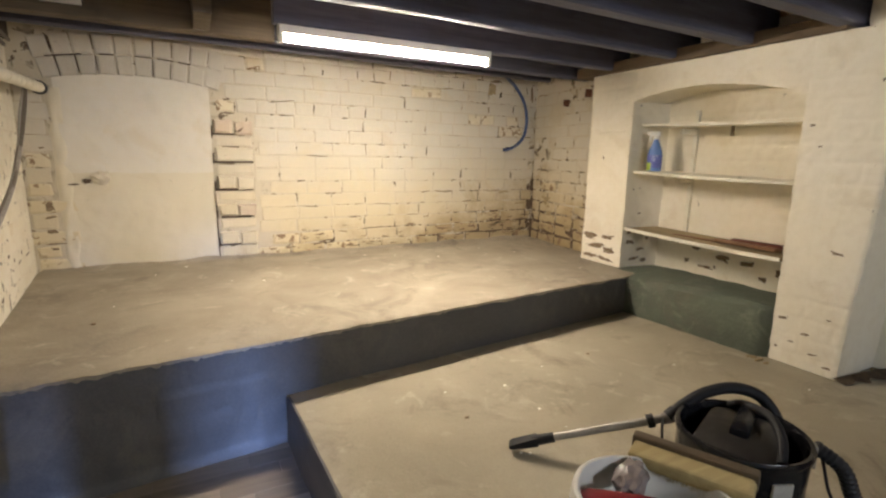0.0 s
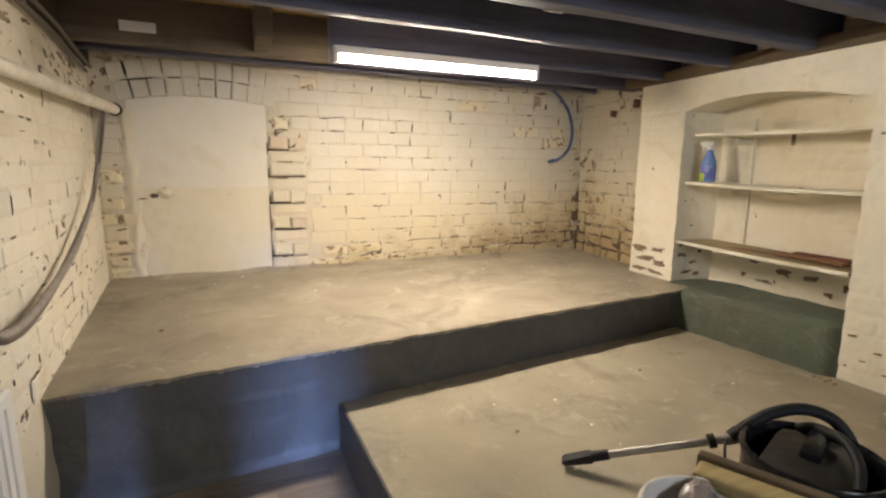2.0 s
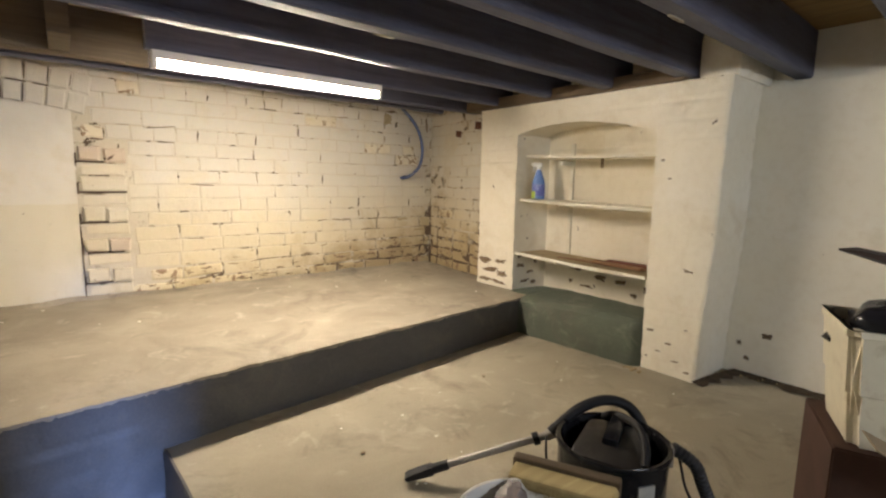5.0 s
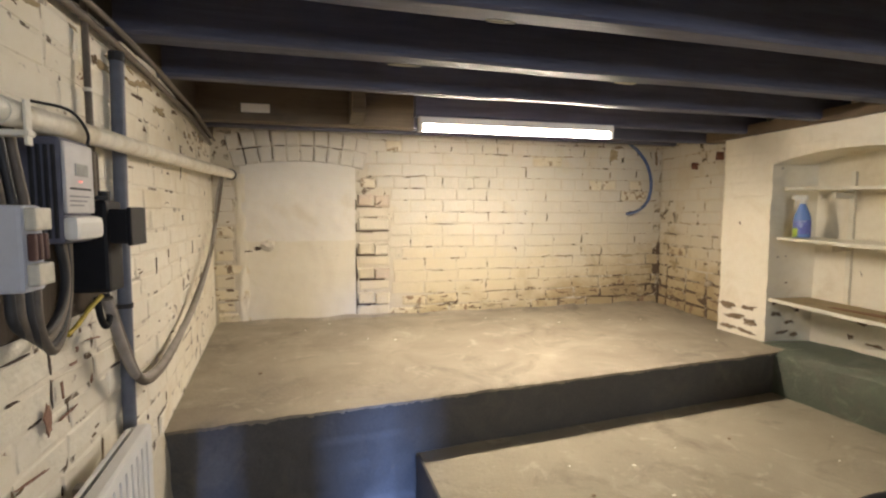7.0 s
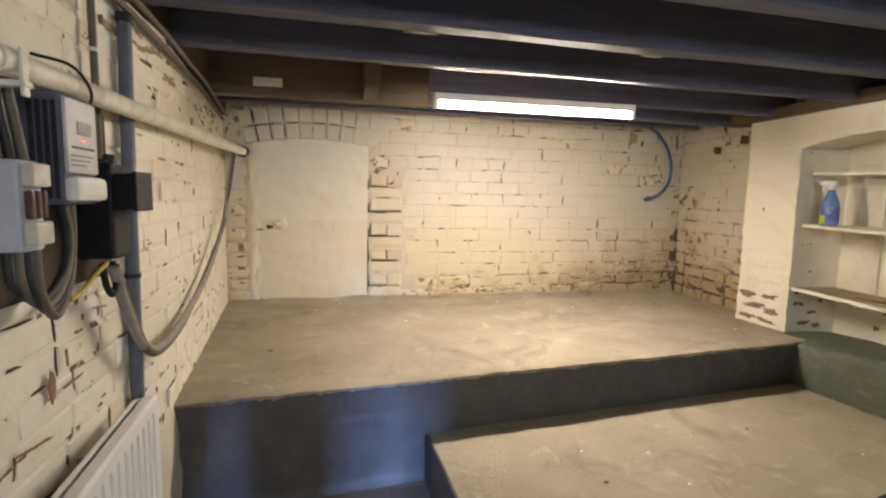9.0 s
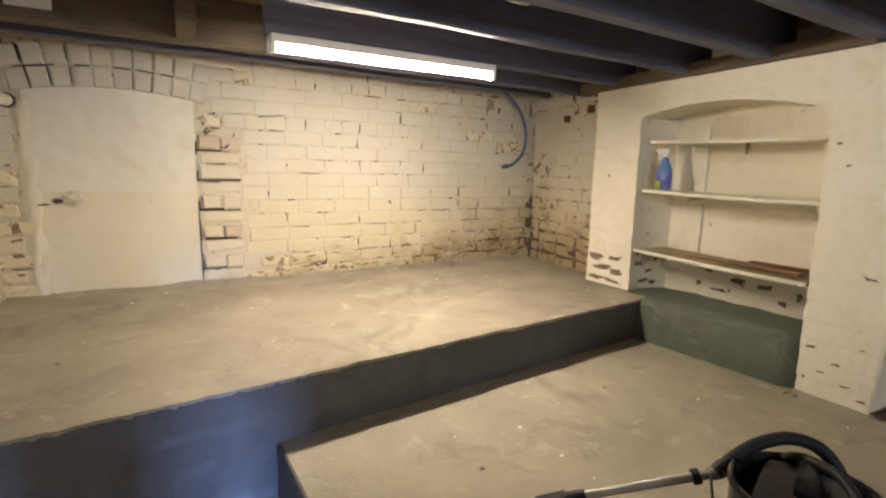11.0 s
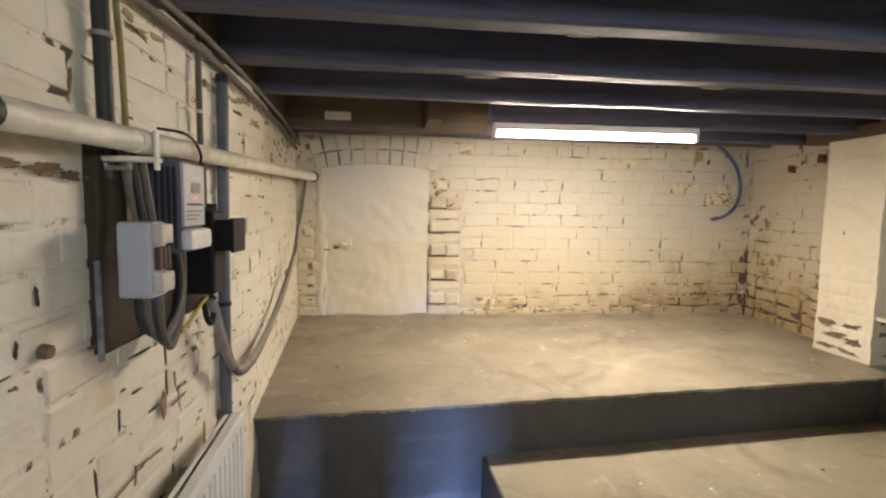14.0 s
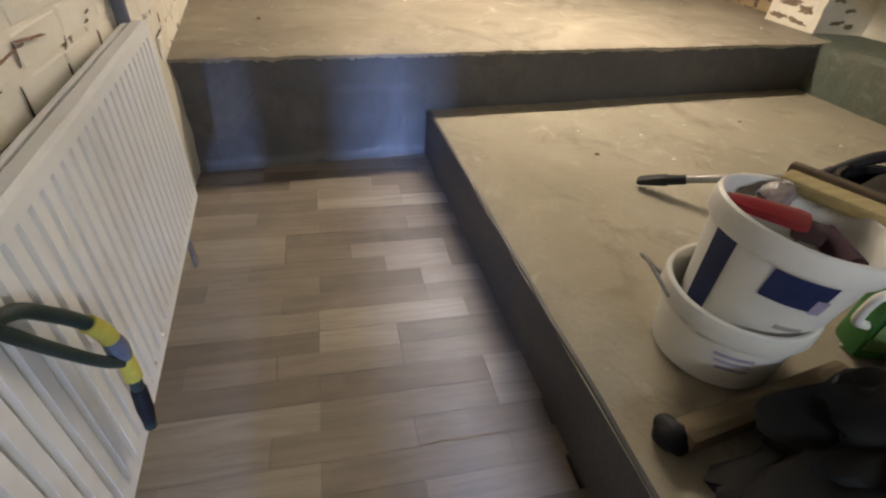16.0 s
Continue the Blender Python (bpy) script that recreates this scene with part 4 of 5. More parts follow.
# crumbling foot of the rear right wall
bm = bmesh.new()
for i in range(40):
    r = bmesh.ops.create_icosphere(bm, subdivisions=1, radius=random.uniform(0.003, 0.010))
    p = Vector((3.5 - random.random() * 0.035, -2.45 - random.random() * 0.9, MID + 0.006)) if i < 26 else Vector((3.13 - random.random() * 0.05, -2.12 - 0.10 * random.random(), MID + 0.005))
    for v in r["verts"]:
        v.co = v.co * random.uniform(0.8, 1.2) + p
DIRT = bmesh.new()
prev_ = None
for i in range(61):
    u = i / 60
    x, y = (3.17 + 0.34 * u / 0.35, -2.455 - 0.05 * u / 0.35) if u < 0.35 else (3.515, -2.505 - 1.1 * (u - 0.35) / 0.65)
    nx_, ny_ = (0.0, -1.0) if u < 0.32 else (-1.0, 0.0) if u > 0.38 else (-0.7, -0.7)
    w = (0.03 if u < 0.3 else 0.05) * (1 + 0.9 * noise.noise(Vector((u * 19, 2, 5)))) + 0.02
    row_ = [DIRT.verts.new((x + nx_ * w * k - nx_ * 0.02, y + ny_ * w * k - ny_ * 0.02, MID + 0.016 - 0.011 * k + 0.004 * noise.noise(Vector((u * 40, k * 3, 1))))) for k in (0.0, 0.5, 1.0)]
    if prev_:
        for k in range(2):
            DIRT.faces.new((prev_[k], prev_[k + 1], row_[k + 1], row_[k]))
    prev_ = row_
tagged(part("dirt_fillet", DIRT, plain("swept_dirt", (0.105, 0.075, 0.048), 0.95, vary=0.3, scale=40, grit=0.5), None, "", True), "dark swept dirt lying along the foot of the wall", "dirt", kind="stuff")
tagged(part("rubble", bm, M_DAMP), "crumbs of brick and mortar along the wall's foot", "rubble", kind="stuff")

# shelves on uprights
M_DUSTY = wood("dusty_shelf_top", (0.40, 0.32, 0.19), (0.27, 0.205, 0.115), 0.85, 1)
for k, (z, x0, y0, y1) in enumerate(((1.325, 3.235, -1.262, -2.156), (1.045, 3.215, -1.245, -2.154), (0.695, 3.195, -1.238, -2.15))):
    sh = thing("wall_shelf", (0, 0, 0), "cream painted timber shelf in the alcove" if k < 2 else "cream painted shelf with dusty worn top in the alcove", "shelf", "alcove shelves")
    bm = bmesh.new()
    prism([(x0, y0), (x0 + 0.004, (y0 + y1) / 2), (x0, y1), (BACKX - 0.012, y1), (BACKX - 0.012, y0 - 0.03)], z - 0.016, z, bm)
    bmesh.ops.bevel(bm, geom=list(bm.edges), offset=0.002, segments=1, affect="EDGES")
    for v in bm.verts:
        v.co.z -= 0.018 * (y0 - v.co.y) / (y0 - y1) + 0.006 * math.sin(math.pi * (y0 - v.co.y) / (y0 - y1))
    part("board", bm, M_SHELF if k < 2 else M_DUSTY, sh, "" if k < 2 else "bare dusty brown top")
    if k == 2:
        lip = prism([(x0 - 0.004, y0), (x0, (y0 + y1) / 2), (x0 - 0.004, y1), (x0 - 0.0005, y1), (x0 + 0.0035, (y0 + y1) / 2), (x0 - 0.0005, y0)], z - 0.018, z + 0.001)
        for v in lip.verts:
            v.co.z -= 0.018 * (y0 - v.co.y) / (y0 - y1) + 0.006 * math.sin(math.pi * (y0 - v.co.y) / (y0 - y1))
        part("front_edge", lip, M_SHELF, sh, "cream painted front edge")
    for yy in (-1.47, -2.10):
        part("bracket", box(BACKX - 0.14, BACKX - 0.014, yy - 0.01, yy + 0.01, z - 0.065, z - 0.036, 0.002), M_SHELF, sh)
for yy in (-1.47, -2.10):
    up = thing("shelf_upright", (0, 0, 0), "slim painted shelf upright fixed to the alcove's back", "shelf upright", "shelf uprights")
    part("rail", box(BACKX - 0.016, BACKX + 0.003, yy - 0.013, yy + 0.013, 0.62, 1.40, 0.003), M_SHELF, up)
hk = thing("iron_hook", (3.40, -1.72, 1.275), "small rusty iron hook under the top shelf", "hook")
part("shank", box(-0.006, 0.006, -0.008, 0.008, -0.03, 0.03, 0.002), M_SCAR, hk)
ob = thing("small_cap", (3.33, -1.83, 1.021), "small black cap lying on the middle shelf", "cap")
part("cap", lathe([(0.013, 0), (0.013, 0.008), (0.009, 0.011)], 12), M_BLACK, ob)
M_SLAT = wood("brown_slat", (0.30, 0.17, 0.085), (0.17, 0.085, 0.045), 0.7, 1)
M_REDSLAT = wood("red_brown_slat", (0.17, 0.055, 0.035), (0.09, 0.03, 0.02), 0.6, 1)
for nm, at, dims, turn, mt, lb in (("timber_offcut", (3.33, -1.78, 0.6755), (0.05, 0.56, 0.012), 6, M_SLAT, "pale brown timber offcut lying on the lowest shelf"),
                                   ("timber_offcut", (3.29, -1.93, 0.689), (0.04, 0.32, 0.014), -4, M_SLAT, "short brown timber offcut on the lowest shelf"),
                                   ("timber_offcut", (3.37, -1.96, 0.689), (0.045, 0.28, 0.018), 3, M_REDSLAT, "red-brown timber offcut on the lowest shelf")):
    t_ = thing(nm, at, lb, "timber", "timber offcuts", turn=turn)
    part("slat", box(-dims[0] / 2, dims[0] / 2, -dims[1] / 2, dims[1] / 2, 0.0, dims[2], 0.002), mt, t_)

# spray bottle on the middle shelf
sp = thing("spray_bottle", (3.285, -1.335, 1.046), "blue plastic spray bottle with white trigger on the middle shelf", "bottle", turn=25)
M_BLUE = plain("blue_bottle_plastic", (0.16, 0.27, 0.58), 0.25, vary=0.1)
bm = lathe([(0.036, 0), (0.041, 0.004), (0.042, 0.02), (0.041, 0.10), (0.036, 0.125), (0.024, 0.155), (0.016, 0.178), (0.013, 0.19)], 24)
for v in bm.verts:
    v.co.x *= 0.72
bottle = part("bottle_body", bm, M_BLUE, sp, "translucent blue body", True)
bm = lathe([(0.0425, 0.02), (0.0425, 0.095)], 24)
for v in bm.verts:
    v.co.x *= 0.735
part("bottle_label", bm, plain("bottle_label_print", (0.14, 0.17, 0.52), 0.4, dirt=(0.5, 0.6, 0.8), scale=60), bottle, "blue printed label", True)
bm = lathe([(0.0428, 0.004), (0.0428, 0.05)], 24)
for v in bm.verts:
    v.co.x *= 0.74
bm.faces.ensure_lookup_table()
bmesh.ops.delete(bm, geom=[f for f in bm.faces if f.calc_center_median().y < 0.012], context="FACES")
part("label_stripe", bm, plain("lime_print", (0.42, 0.55, 0.08), 0.4), bottle, "lime green label stripe", True)
part("collar", lathe([(0.016, 0.186), (0.017, 0.19), (0.017, 0.205), (0.012, 0.208)], 16), M_WHITE, sp, "", True)
bm = box(-0.012, 0.012, -0.022, 0.040, 0.206, 0.232, 0.005)
head = part("trigger_head", bm, M_WHITE, sp, "white trigger head", True)
bm = sweep(smooth_path([(0, 0.028, 0.208), (0, 0.036, 0.195), (0, 0.034, 0.175)], 4), 0.005, 8)
part("trigger", bm, M_WHITE, head, "", True)
part("spray_nozzle", box(-0.008, 0.008, 0.039, 0.052, 0.212, 0.228, 0.003), M_WHITE, head)

# blue water pipe curling out of the back corner
wp = thing("water_pipe", (0, 0, 0), "blue plastic water pipe curling down in the corner", "pipe")
part("pipe", sweep(smooth_path([(2.98, -0.05, 1.80), (3.06, -0.055, 1.735), (3.15, -0.06, 1.665), (3.235, -0.06, 1.56), (3.275, -0.06, 1.42), (3.255, -0.06, 1.29), (3.19, -0.055, 1.212), (3.12, -0.04, 1.178), (3.09, -0.01, 1.172)]), 0.0125, 12), M_BLUEHOSE, wp, "", True)
part("stop_end", lathe([(0.015, -0.01), (0.016, 0.0), (0.016, 0.012), (0.012, 0.016)], 12, None, (3.118, -0.03, 1.178)), M_DARK, wp, "", True)

# ---- left wall: pipes, meters, cables, radiator ----
def run(name, label, category, pieces, group=""):
    t_ = thing(name, (0, 0, 0), label, category, group)
    for nm, pts, r, mt, lb in pieces:
        part(nm, sweep(pts, r, 14), mt, t_, lb, True)
    return t_


pa, pb = Vector((0.12, -0.015, 1.434)), Vector((0.297, -2.86, 1.323))
at = lambda u: pa.lerp(pb, u)
run("wall_pipe", "cream painted iron pipe running along the brick wall", "pipe", (
    ("pipe", [at(0), at(0.3), at(0.6), at(1.03)], [0.028, 0.026, 0.0225, 0.019], M_PIPE, ""),
    ("collar", [at(-0.001), at(0.012)], 0.036, M_DARK, "dark rusty collar"),
    ("coupling", [at(1.025), at(1.14)], 0.020, M_DARK, "black rusted coupling"),
    ("joint", [at(0.905), at(0.918)], 0.022, M_PIPE, "")))
cl_ = thing("cable_clamp", (0, 0, 0), "bright steel clamp over the cables above the fuse box", "clamp")
part("strap", box(0.225, 0.27, -2.607, -2.60, 1.283, 1.291, 0.002), M_STEEL, cl_)
for x_ in (0.228, 0.267):
    part("screw", lathe([(0.0045, 0), (0.0045, 0.005), (0.003, 0.007)], 8, None, (x_, -2.604, 1.289)), M_STEEL, cl_)
bk = thing("pipe_bracket", (0, 0, 0), "galvanised bracket holding the pipe over the meter board", "bracket")
part("arm", box(0.19, 0.31, -2.60, -2.58, 1.298, 1.308, 0.003), M_PIPE, bk)
part("hanger", box(0.303, 0.308, -2.60, -2.585, 1.285, 1.352, 0.002), M_PIPE, bk)
run("conduit", "grey plastic conduit running down the brick wall", "conduit", (("tube", [(0.208, -2.03, 0.30), (0.208, -2.022, 0.8), (0.208, -2.01, 1.2), (0.209, -1.995, 1.59)], 0.0165, M_CONDUIT, ""),
    ("saddle_clip", [(0.208, -2.018, 0.93), (0.208, -2.0178, 0.942)], 0.0195, M_DARK, "dark saddle clip"), ("end_bush", [(0.209, -1.9955, 1.578), (0.209, -1.9945, 1.602)], 0.019, M_DARK, "dark end bush")))
run("conduit", "slim dark conduit beside the meter board", "conduit", (("tube", [(0.212, -2.17, 1.22), (0.212, -2.17, 1.45), (0.21, -2.165, 1.70)], 0.0075, M_CABLE, ""),
    ("saddle_clip", [(0.212, -2.17, 1.46), (0.212, -2.17, 1.468)], 0.010, M_PIPE, "cream saddle clip")))
run("riser_pipe", "dark green iron pipe coming down to the meter board", "pipe", (("pipe", [(0.222, -2.585, 1.27), (0.222, -2.59, 1.5), (0.22, -2.59, 1.80)], 0.0135, plain("dark_pipe", (0.05, 0.055, 0.05), 0.5), ""),
                                                                       ("clip", [(0.222, -2.59, 1.505), (0.222, -2.59, 1.513)], 0.0175, M_STEEL, "steel pipe clip")))
run("earth_cable", "green and yellow earth cable clipped to the wall", "cable", (("cable", smooth_path([(0.245, -2.57, 1.16), (0.247, -2.572, 1.29), (0.242, -2.568, 1.42), (0.244, -2.576, 1.50), (0.238, -2.572, 1.56), (0.24, -2.58, 1.68), (0.238, -2.575, 1.8)]), 0.0052, plain("olive_cable", (0.36, 0.30, 0.10), 0.5), ""),))
for dx, dz, r in ((0.008, 0.0, 0.010), (0.03, 0.022, 0.008)):
    run("ceiling_cable", "thin pipe running along the top of the brick wall", "pipe", (("pipe", smooth_path([(left_x(y) + 0.012 + dx, y, 1.615 + dz + 0.008 * math.sin(y * 5)) for y in (-0.2, -0.6, -1.0, -1.4, -1.8, -2.2, -2.6, -3.0)], 4), r, M_CABLE, ""),), "cables along the ceiling")

M_BACKBOARD = wood("meter_board_timber", (0.085, 0.062, 0.04), (0.045, 0.033, 0.022), 0.8, 2)
mb = thing("meter_board", (0, 0, 0), "dark timber meter board with whitewashed edge", "board")
part("board", box(0.19, 0.218, -2.615, -2.15, 0.965, 1.325, 0.003), M_BACKBOARD, mb)
part("edge_strip", box(0.212, 0.221, -2.624, -2.616, 0.955, 1.13, 0.003), plain("flaking_whitewash", (0.34, 0.34, 0.36), 0.8, vary=0.3, dirt=(0.05, 0.045, 0.04), scale=38), mb, "whitewashed edge strip")

fu = thing("service_fuse", (0, 0, 0), "grey service fuse box with cream carriers on the meter board", "fuse box")
housing = part("housing", box(0.247, 0.304, -2.62, -2.565, 1.064, 1.196, 0.007), M_METER, fu)
for z0, z1 in ((1.158, 1.192), (1.074, 1.108)):
    part("fuse_carrier", box(0.303, 0.32, -2.615, -2.572, z0, z1, 0.004), plain("cream_plastic", (0.62, 0.59, 0.50), 0.4), housing, "cream fuse carrier")
for k in range(3):
    part("terminal", box(0.304, 0.315, -2.612 + 0.015 * k, -2.603 + 0.015 * k, 1.112, 1.153, 0.003), plain("brown_terminal", (0.12, 0.06, 0.05), 0.5), housing)
M_GREY_PRINT = plain("meter_print", (0.22, 0.22, 0.24), 0.5)
mt_ = thing("electricity_meter", (0, 0, 0), "white fronted electricity meter with dark side and red light", "meter")
casing = part("casing", box(0.222, 0.297, -2.49, -2.385, 1.13, 1.315, 0.006), plain("meter_casing", (0.13, 0.13, 0.17), 0.4), mt_, "dark grey casing")
cover = part("front_cover", box(0.296, 0.303, -2.487, -2.387, 1.183, 1.308, 0.003), plain("meter_front", (0.56, 0.55, 0.55), 0.4, vary=0.08, scale=30), mt_, "white front cover")
part("terminal_cover", box(0.29, 0.318, -2.489, -2.385, 1.135, 1.178, 0.012), M_WHITE, mt_, "white terminal cover")
part("display", box(0.3025, 0.3045, -2.455, -2.41, 1.25, 1.272, 0.0008), plain("display_grey", (0.45, 0.46, 0.44), 0.2), cover)
part("indicator", lathe([(0.003, -0.001), (0.003, 0.001)], 8, None, (0.3045, -2.44, 1.24)), glow("red_led", (1.0, 0.1, 0.05), 1.5), cover, "lit red indicator")
part("print_bar", box(0.3025, 0.304, -2.475, -2.40, 1.225, 1.229, 0.0005), M_DARK, cover)
for k in range(3):
    part("print_bar", box(0.3025, 0.304, -2.478, -2.43 + 0.012 * k, 1.196 + 0.008 * k, 1.1985 + 0.008 * k, 0.0005), M_GREY_PRINT, cover)
for k in range(4):
    part("casing_rib", box(0.252 + 0.011 * k, 0.257 + 0.011 * k, -2.495, -2.489, 1.14, 1.30, 0.001), M_DARK, casing)
co = thing("cut_out", (0, 0, 0), "black service cut-out on the meter board", "switch box")
part("body", box(0.219, 0.292, -2.31, -2.235, 1.015, 1.21, 0.008), M_BLACK, co)
part("head", box(0.285, 0.328, -2.30, -2.225, 1.118, 1.192, 0.006), M_BLACK, co)
part("face_plate", box(0.326, 0.335, -2.305, -2.22, 1.114, 1.196, 0.003), M_BLACK, co)
for k in range(2):
    part("cable_gland", sweep([(0.245 + 0.03 * k, -2.275, 1.205), (0.245 + 0.03 * k, -2.275, 1.23)], 0.011, 12), M_DARK, co, "", True)
part("cap", lathe([(0.018, 0), (0.018, 0.006), (0.014, 0.008)], 14, None, (0.27, -2.28, 1.212)), M_DARK, co)

random.seed(61)
for k in range(4):
    d = 0.012 * k
    run("meter_cable", "thick grey meter tail looping below the board", "cable", (("cable", smooth_path([(0.262 + d * 0.5, -2.585 + d, 1.07), (0.268 + d * 0.4, -2.585 + d, 1.01 - d * 0.4), (0.262, -2.51 + d, 0.975 - d), (0.255, -2.435 + d * 0.6, 1.0 - d * 0.6), (0.252, -2.40 + d * 0.4, 1.06), (0.25, -2.415 + d, 1.14)]), 0.0075, M_CABLE if k % 2 else M_DARK, ""),), "meter tails")
for k in range(3):
    run("meter_cable", "grey cable dropping from the pipe to the fuse box", "cable", (("cable", smooth_path([(0.235 + 0.012 * k, -2.585 + 0.012 * k, 1.36), (0.245 + 0.008 * k, -2.58 + 0.015 * k, 1.29), (0.25 + 0.01 * k, -2.565 + 0.012 * k, 1.19)]), 0.007, M_DARK if k == 1 else M_CABLE, ""),), "meter tails")
run("meter_cable", "thin black wire over the pipe", "cable", (("cable", smooth_path([(0.25, -2.47, 1.375), (0.285, -2.42, 1.37), (0.295, -2.38, 1.335), (0.285, -2.38, 1.30), (0.27, -2.40, 1.285)]), 0.0028, M_BLACK, ""),), "meter tails")
run("meter_cable", "yellow cable end below the cut-out", "cable", (("cable", smooth_path([(0.25, -2.25, 1.0), (0.25, -2.30, 0.985), (0.25, -2.36, 0.96), (0.25, -2.40, 0.95)]), 0.0045, plain("yellow_wire", (0.55, 0.42, 0.06), 0.5), ""),), "meter tails")
run("cable_loop", "black cable loop hanging from the cut-out", "cable", (("cable", smooth_path([(0.245, -2.26, 1.0), (0.25, -2.26, 0.955), (0.252, -2.24, 0.93), (0.25, -2.215, 0.95), (0.245, -2.215, 1.0)]), 0.007, M_BLACK, ""),))
for k in range(2):
    run("service_cable", "slack grey service cable sagging along the brick wall", "cable", ((
        "cable", smooth_path([(0.25, -2.225, 0.99), (0.25, -2.17 + 0.01 * k, 0.88), (0.246, -2.07 + 0.012 * k, 0.76 - 0.01 * k), (0.24, -1.93, 0.722 - 0.012 * k), (0.225, -1.70, 0.735 - 0.01 * k), (0.185 - 0.006 * k, -1.25, 0.80), (0.135, -0.75, 0.95), (0.10, -0.42, 1.12), (0.085 + 0.01 * k, -0.26, 1.28), (0.10, -0.20, 1.41)], 8),
        [0.012 - 0.0012 * min(1, i / 34) for i in range(73)], plain("pale_cable", (0.34, 0.31, 0.28), 0.6, scale=30) if k == 0 else M_CABLE, ""),), "service cables")
M_CHIP = plain("chipped_pink_brick", (0.36, 0.21, 0.15), 0.9, vary=0.2, scale=60, grit=0.4)
bolt = thing("wall_bolt", (0.205, -2.74, 1.01), "rusty iron bolt end sticking out of the bricks", "bolt")
part("bolt_head", lathe([(0.011, 0), (0.012, 0.004), (0.010, 0.014)], 8), M_SCAR, bolt)
bolt.matrix_world = pose(0.205, -2.74, 1.01, 0, 90, 0)
for y, z, w, h, mt in ((-2.72, 1.275, 0.10, 0.028, M_SCAR), (-2.66, 1.27, 0.06, 0.02, M_HOLE_SHADE), (-2.80, 1.28, 0.08, 0.02, M_SCAR), (-2.52, 1.245, 0.03, 0.03, M_SCAR), (-2.39, 0.775, 0.036, 0.07, M_CHIP), (-2.28, 0.86, 0.05, 0.008, M_CHIP), (-2.2, 0.80, 0.014, 0.03, M_CHIP), (-2.62, 1.62, 0.1, 0.06, M_RED), (-2.33, 0.82, 0.008, 0.05, M_CHIP), (-2.31, 0.765, 0.09, 0.007, M_CHIP), (-2.45, 0.695, 0.12, 0.008, M_CHIP), (-2.18, 0.89, 0.10, 0.006, M_CHIP), (-2.26, 0.885, 0.015, 0.02, M_CHIP), (-2.55, 0.69, 0.10, 0.007, M_CHIP)):
    patch(WALL_LEFT, (left_x(y) + 0.003, y, z), w, h, 90, mt)

for k in range(46):
    y = -random.uniform(0.25, 2.95)
    patch(WALL_LEFT, (left_frame(-y)[0] + 0.0025, y, 1.60 - abs(random.gauss(0, 0.05))), random.uniform(0.03, 0.14), random.uniform(0.008, 0.03), left_frame(-y)[2], random.choice((M_SCAR, M_DAMP, M_DAMP)))

# plaster skirting of the wall behind the radiator
bm = bmesh.new()
g = []
for i in range(49):
    y = -1.655 - 1.35 * i / 48
    row = []
    for j in range(15):
        u = j / 14
        z = -0.01 + (0.445 + 0.02 * noise.noise(Vector((y * 8, 3, 1)))) * u
        row.append(bm.verts.new((left_x(min(y, -1.6501)) + 0.004 + 0.010 * noise.noise(Vector((y * 9, z * 9, 4))) - 0.02 * u ** 12, y, z)))
    g.append(row)
for a, b in zip(g, g[1:]):
    for k in range(14):
        bm.faces.new((a[k], a[k + 1], b[k + 1], b[k]))
part("plaster_skirting", bm, M_INFILL_LOW, WALL_LEFT, "lumpy yellowed plaster at the wall's foot", True)

# radiator hung along the left wall, slightly out of line with it
rad = thing("radiator", (0.296, -2.13, 0.175), "white fluted panel radiator hung on the brick wall", "radiator", turn=4.0)
L = 1.5
bm = bmesh.new()
pitch = 0.0375
n = int(L / pitch)
cols = []
prof = [(0.0, 0.0), (0.60, 0.0), (0.66, -0.032), (0.93, -0.032), (0.99, 0.0)]
for k in range(n):
    for u, dx in prof:
        cols.append((-(k + u) * pitch - 0.02, dx))
cols = [(0.0, -0.004), (-0.006, 0.0)] + cols + [(-L, 0.0)]
zs = [(0.0, 0.0), (0.006, 0.0), (0.03, 0.0), (0.04, 1.0), (0.437, 1.0), (0.452, 0.0), (0.474, 0.0), (0.48, 0.0)]
grid = [[bm.verts.new((dx * (k if dx < -0.005 else 1) - (0.008 if z in (0.0, 0.48) else 0), y_, z)) for y_, dx in cols] for z, k in zs]
for a, b in zip(grid, grid[1:]):
    for i in range(len(cols) - 1):
        bm.faces.new((a[i], a[i + 1], b[i + 1], b[i]))
M_RAD = plain("radiator_enamel", (0.78, 0.78, 0.76), 0.32, vary=0.03, scale=6, dirt=(0.62, 0.58, 0.50))
part("front_panel", bm, M_RAD, rad)
part("back_panel", box(-0.056, -0.044, -L, -0.004, 0.01, 0.472, 0.004), M_RAD, rad)
part("top_grille", box(-0.032, -0.006, -L, -0.002, 0.470, 0.478, 0.002), M_RAD, rad)
part("side_panel", box(-0.05, -0.004, -0.005, 0.0, 0.008, 0.472, 0.002), M_RAD, rad)
for yb_ in (-0.2, -1.3):
    part("bracket", box(-0.095, -0.054, yb_ - 0.012, yb_ + 0.012, 0.04, 0.44, 0.002), M_STEEL, rad)
for yb_ in (-0.12, -1.38):
    part("feed_pipe", sweep([(-0.03, yb_, 0.02), (-0.03, yb_, -0.08), (-0.03, yb_, -0.158)], 0.0075, 10), M_STEEL, rad, "", True)

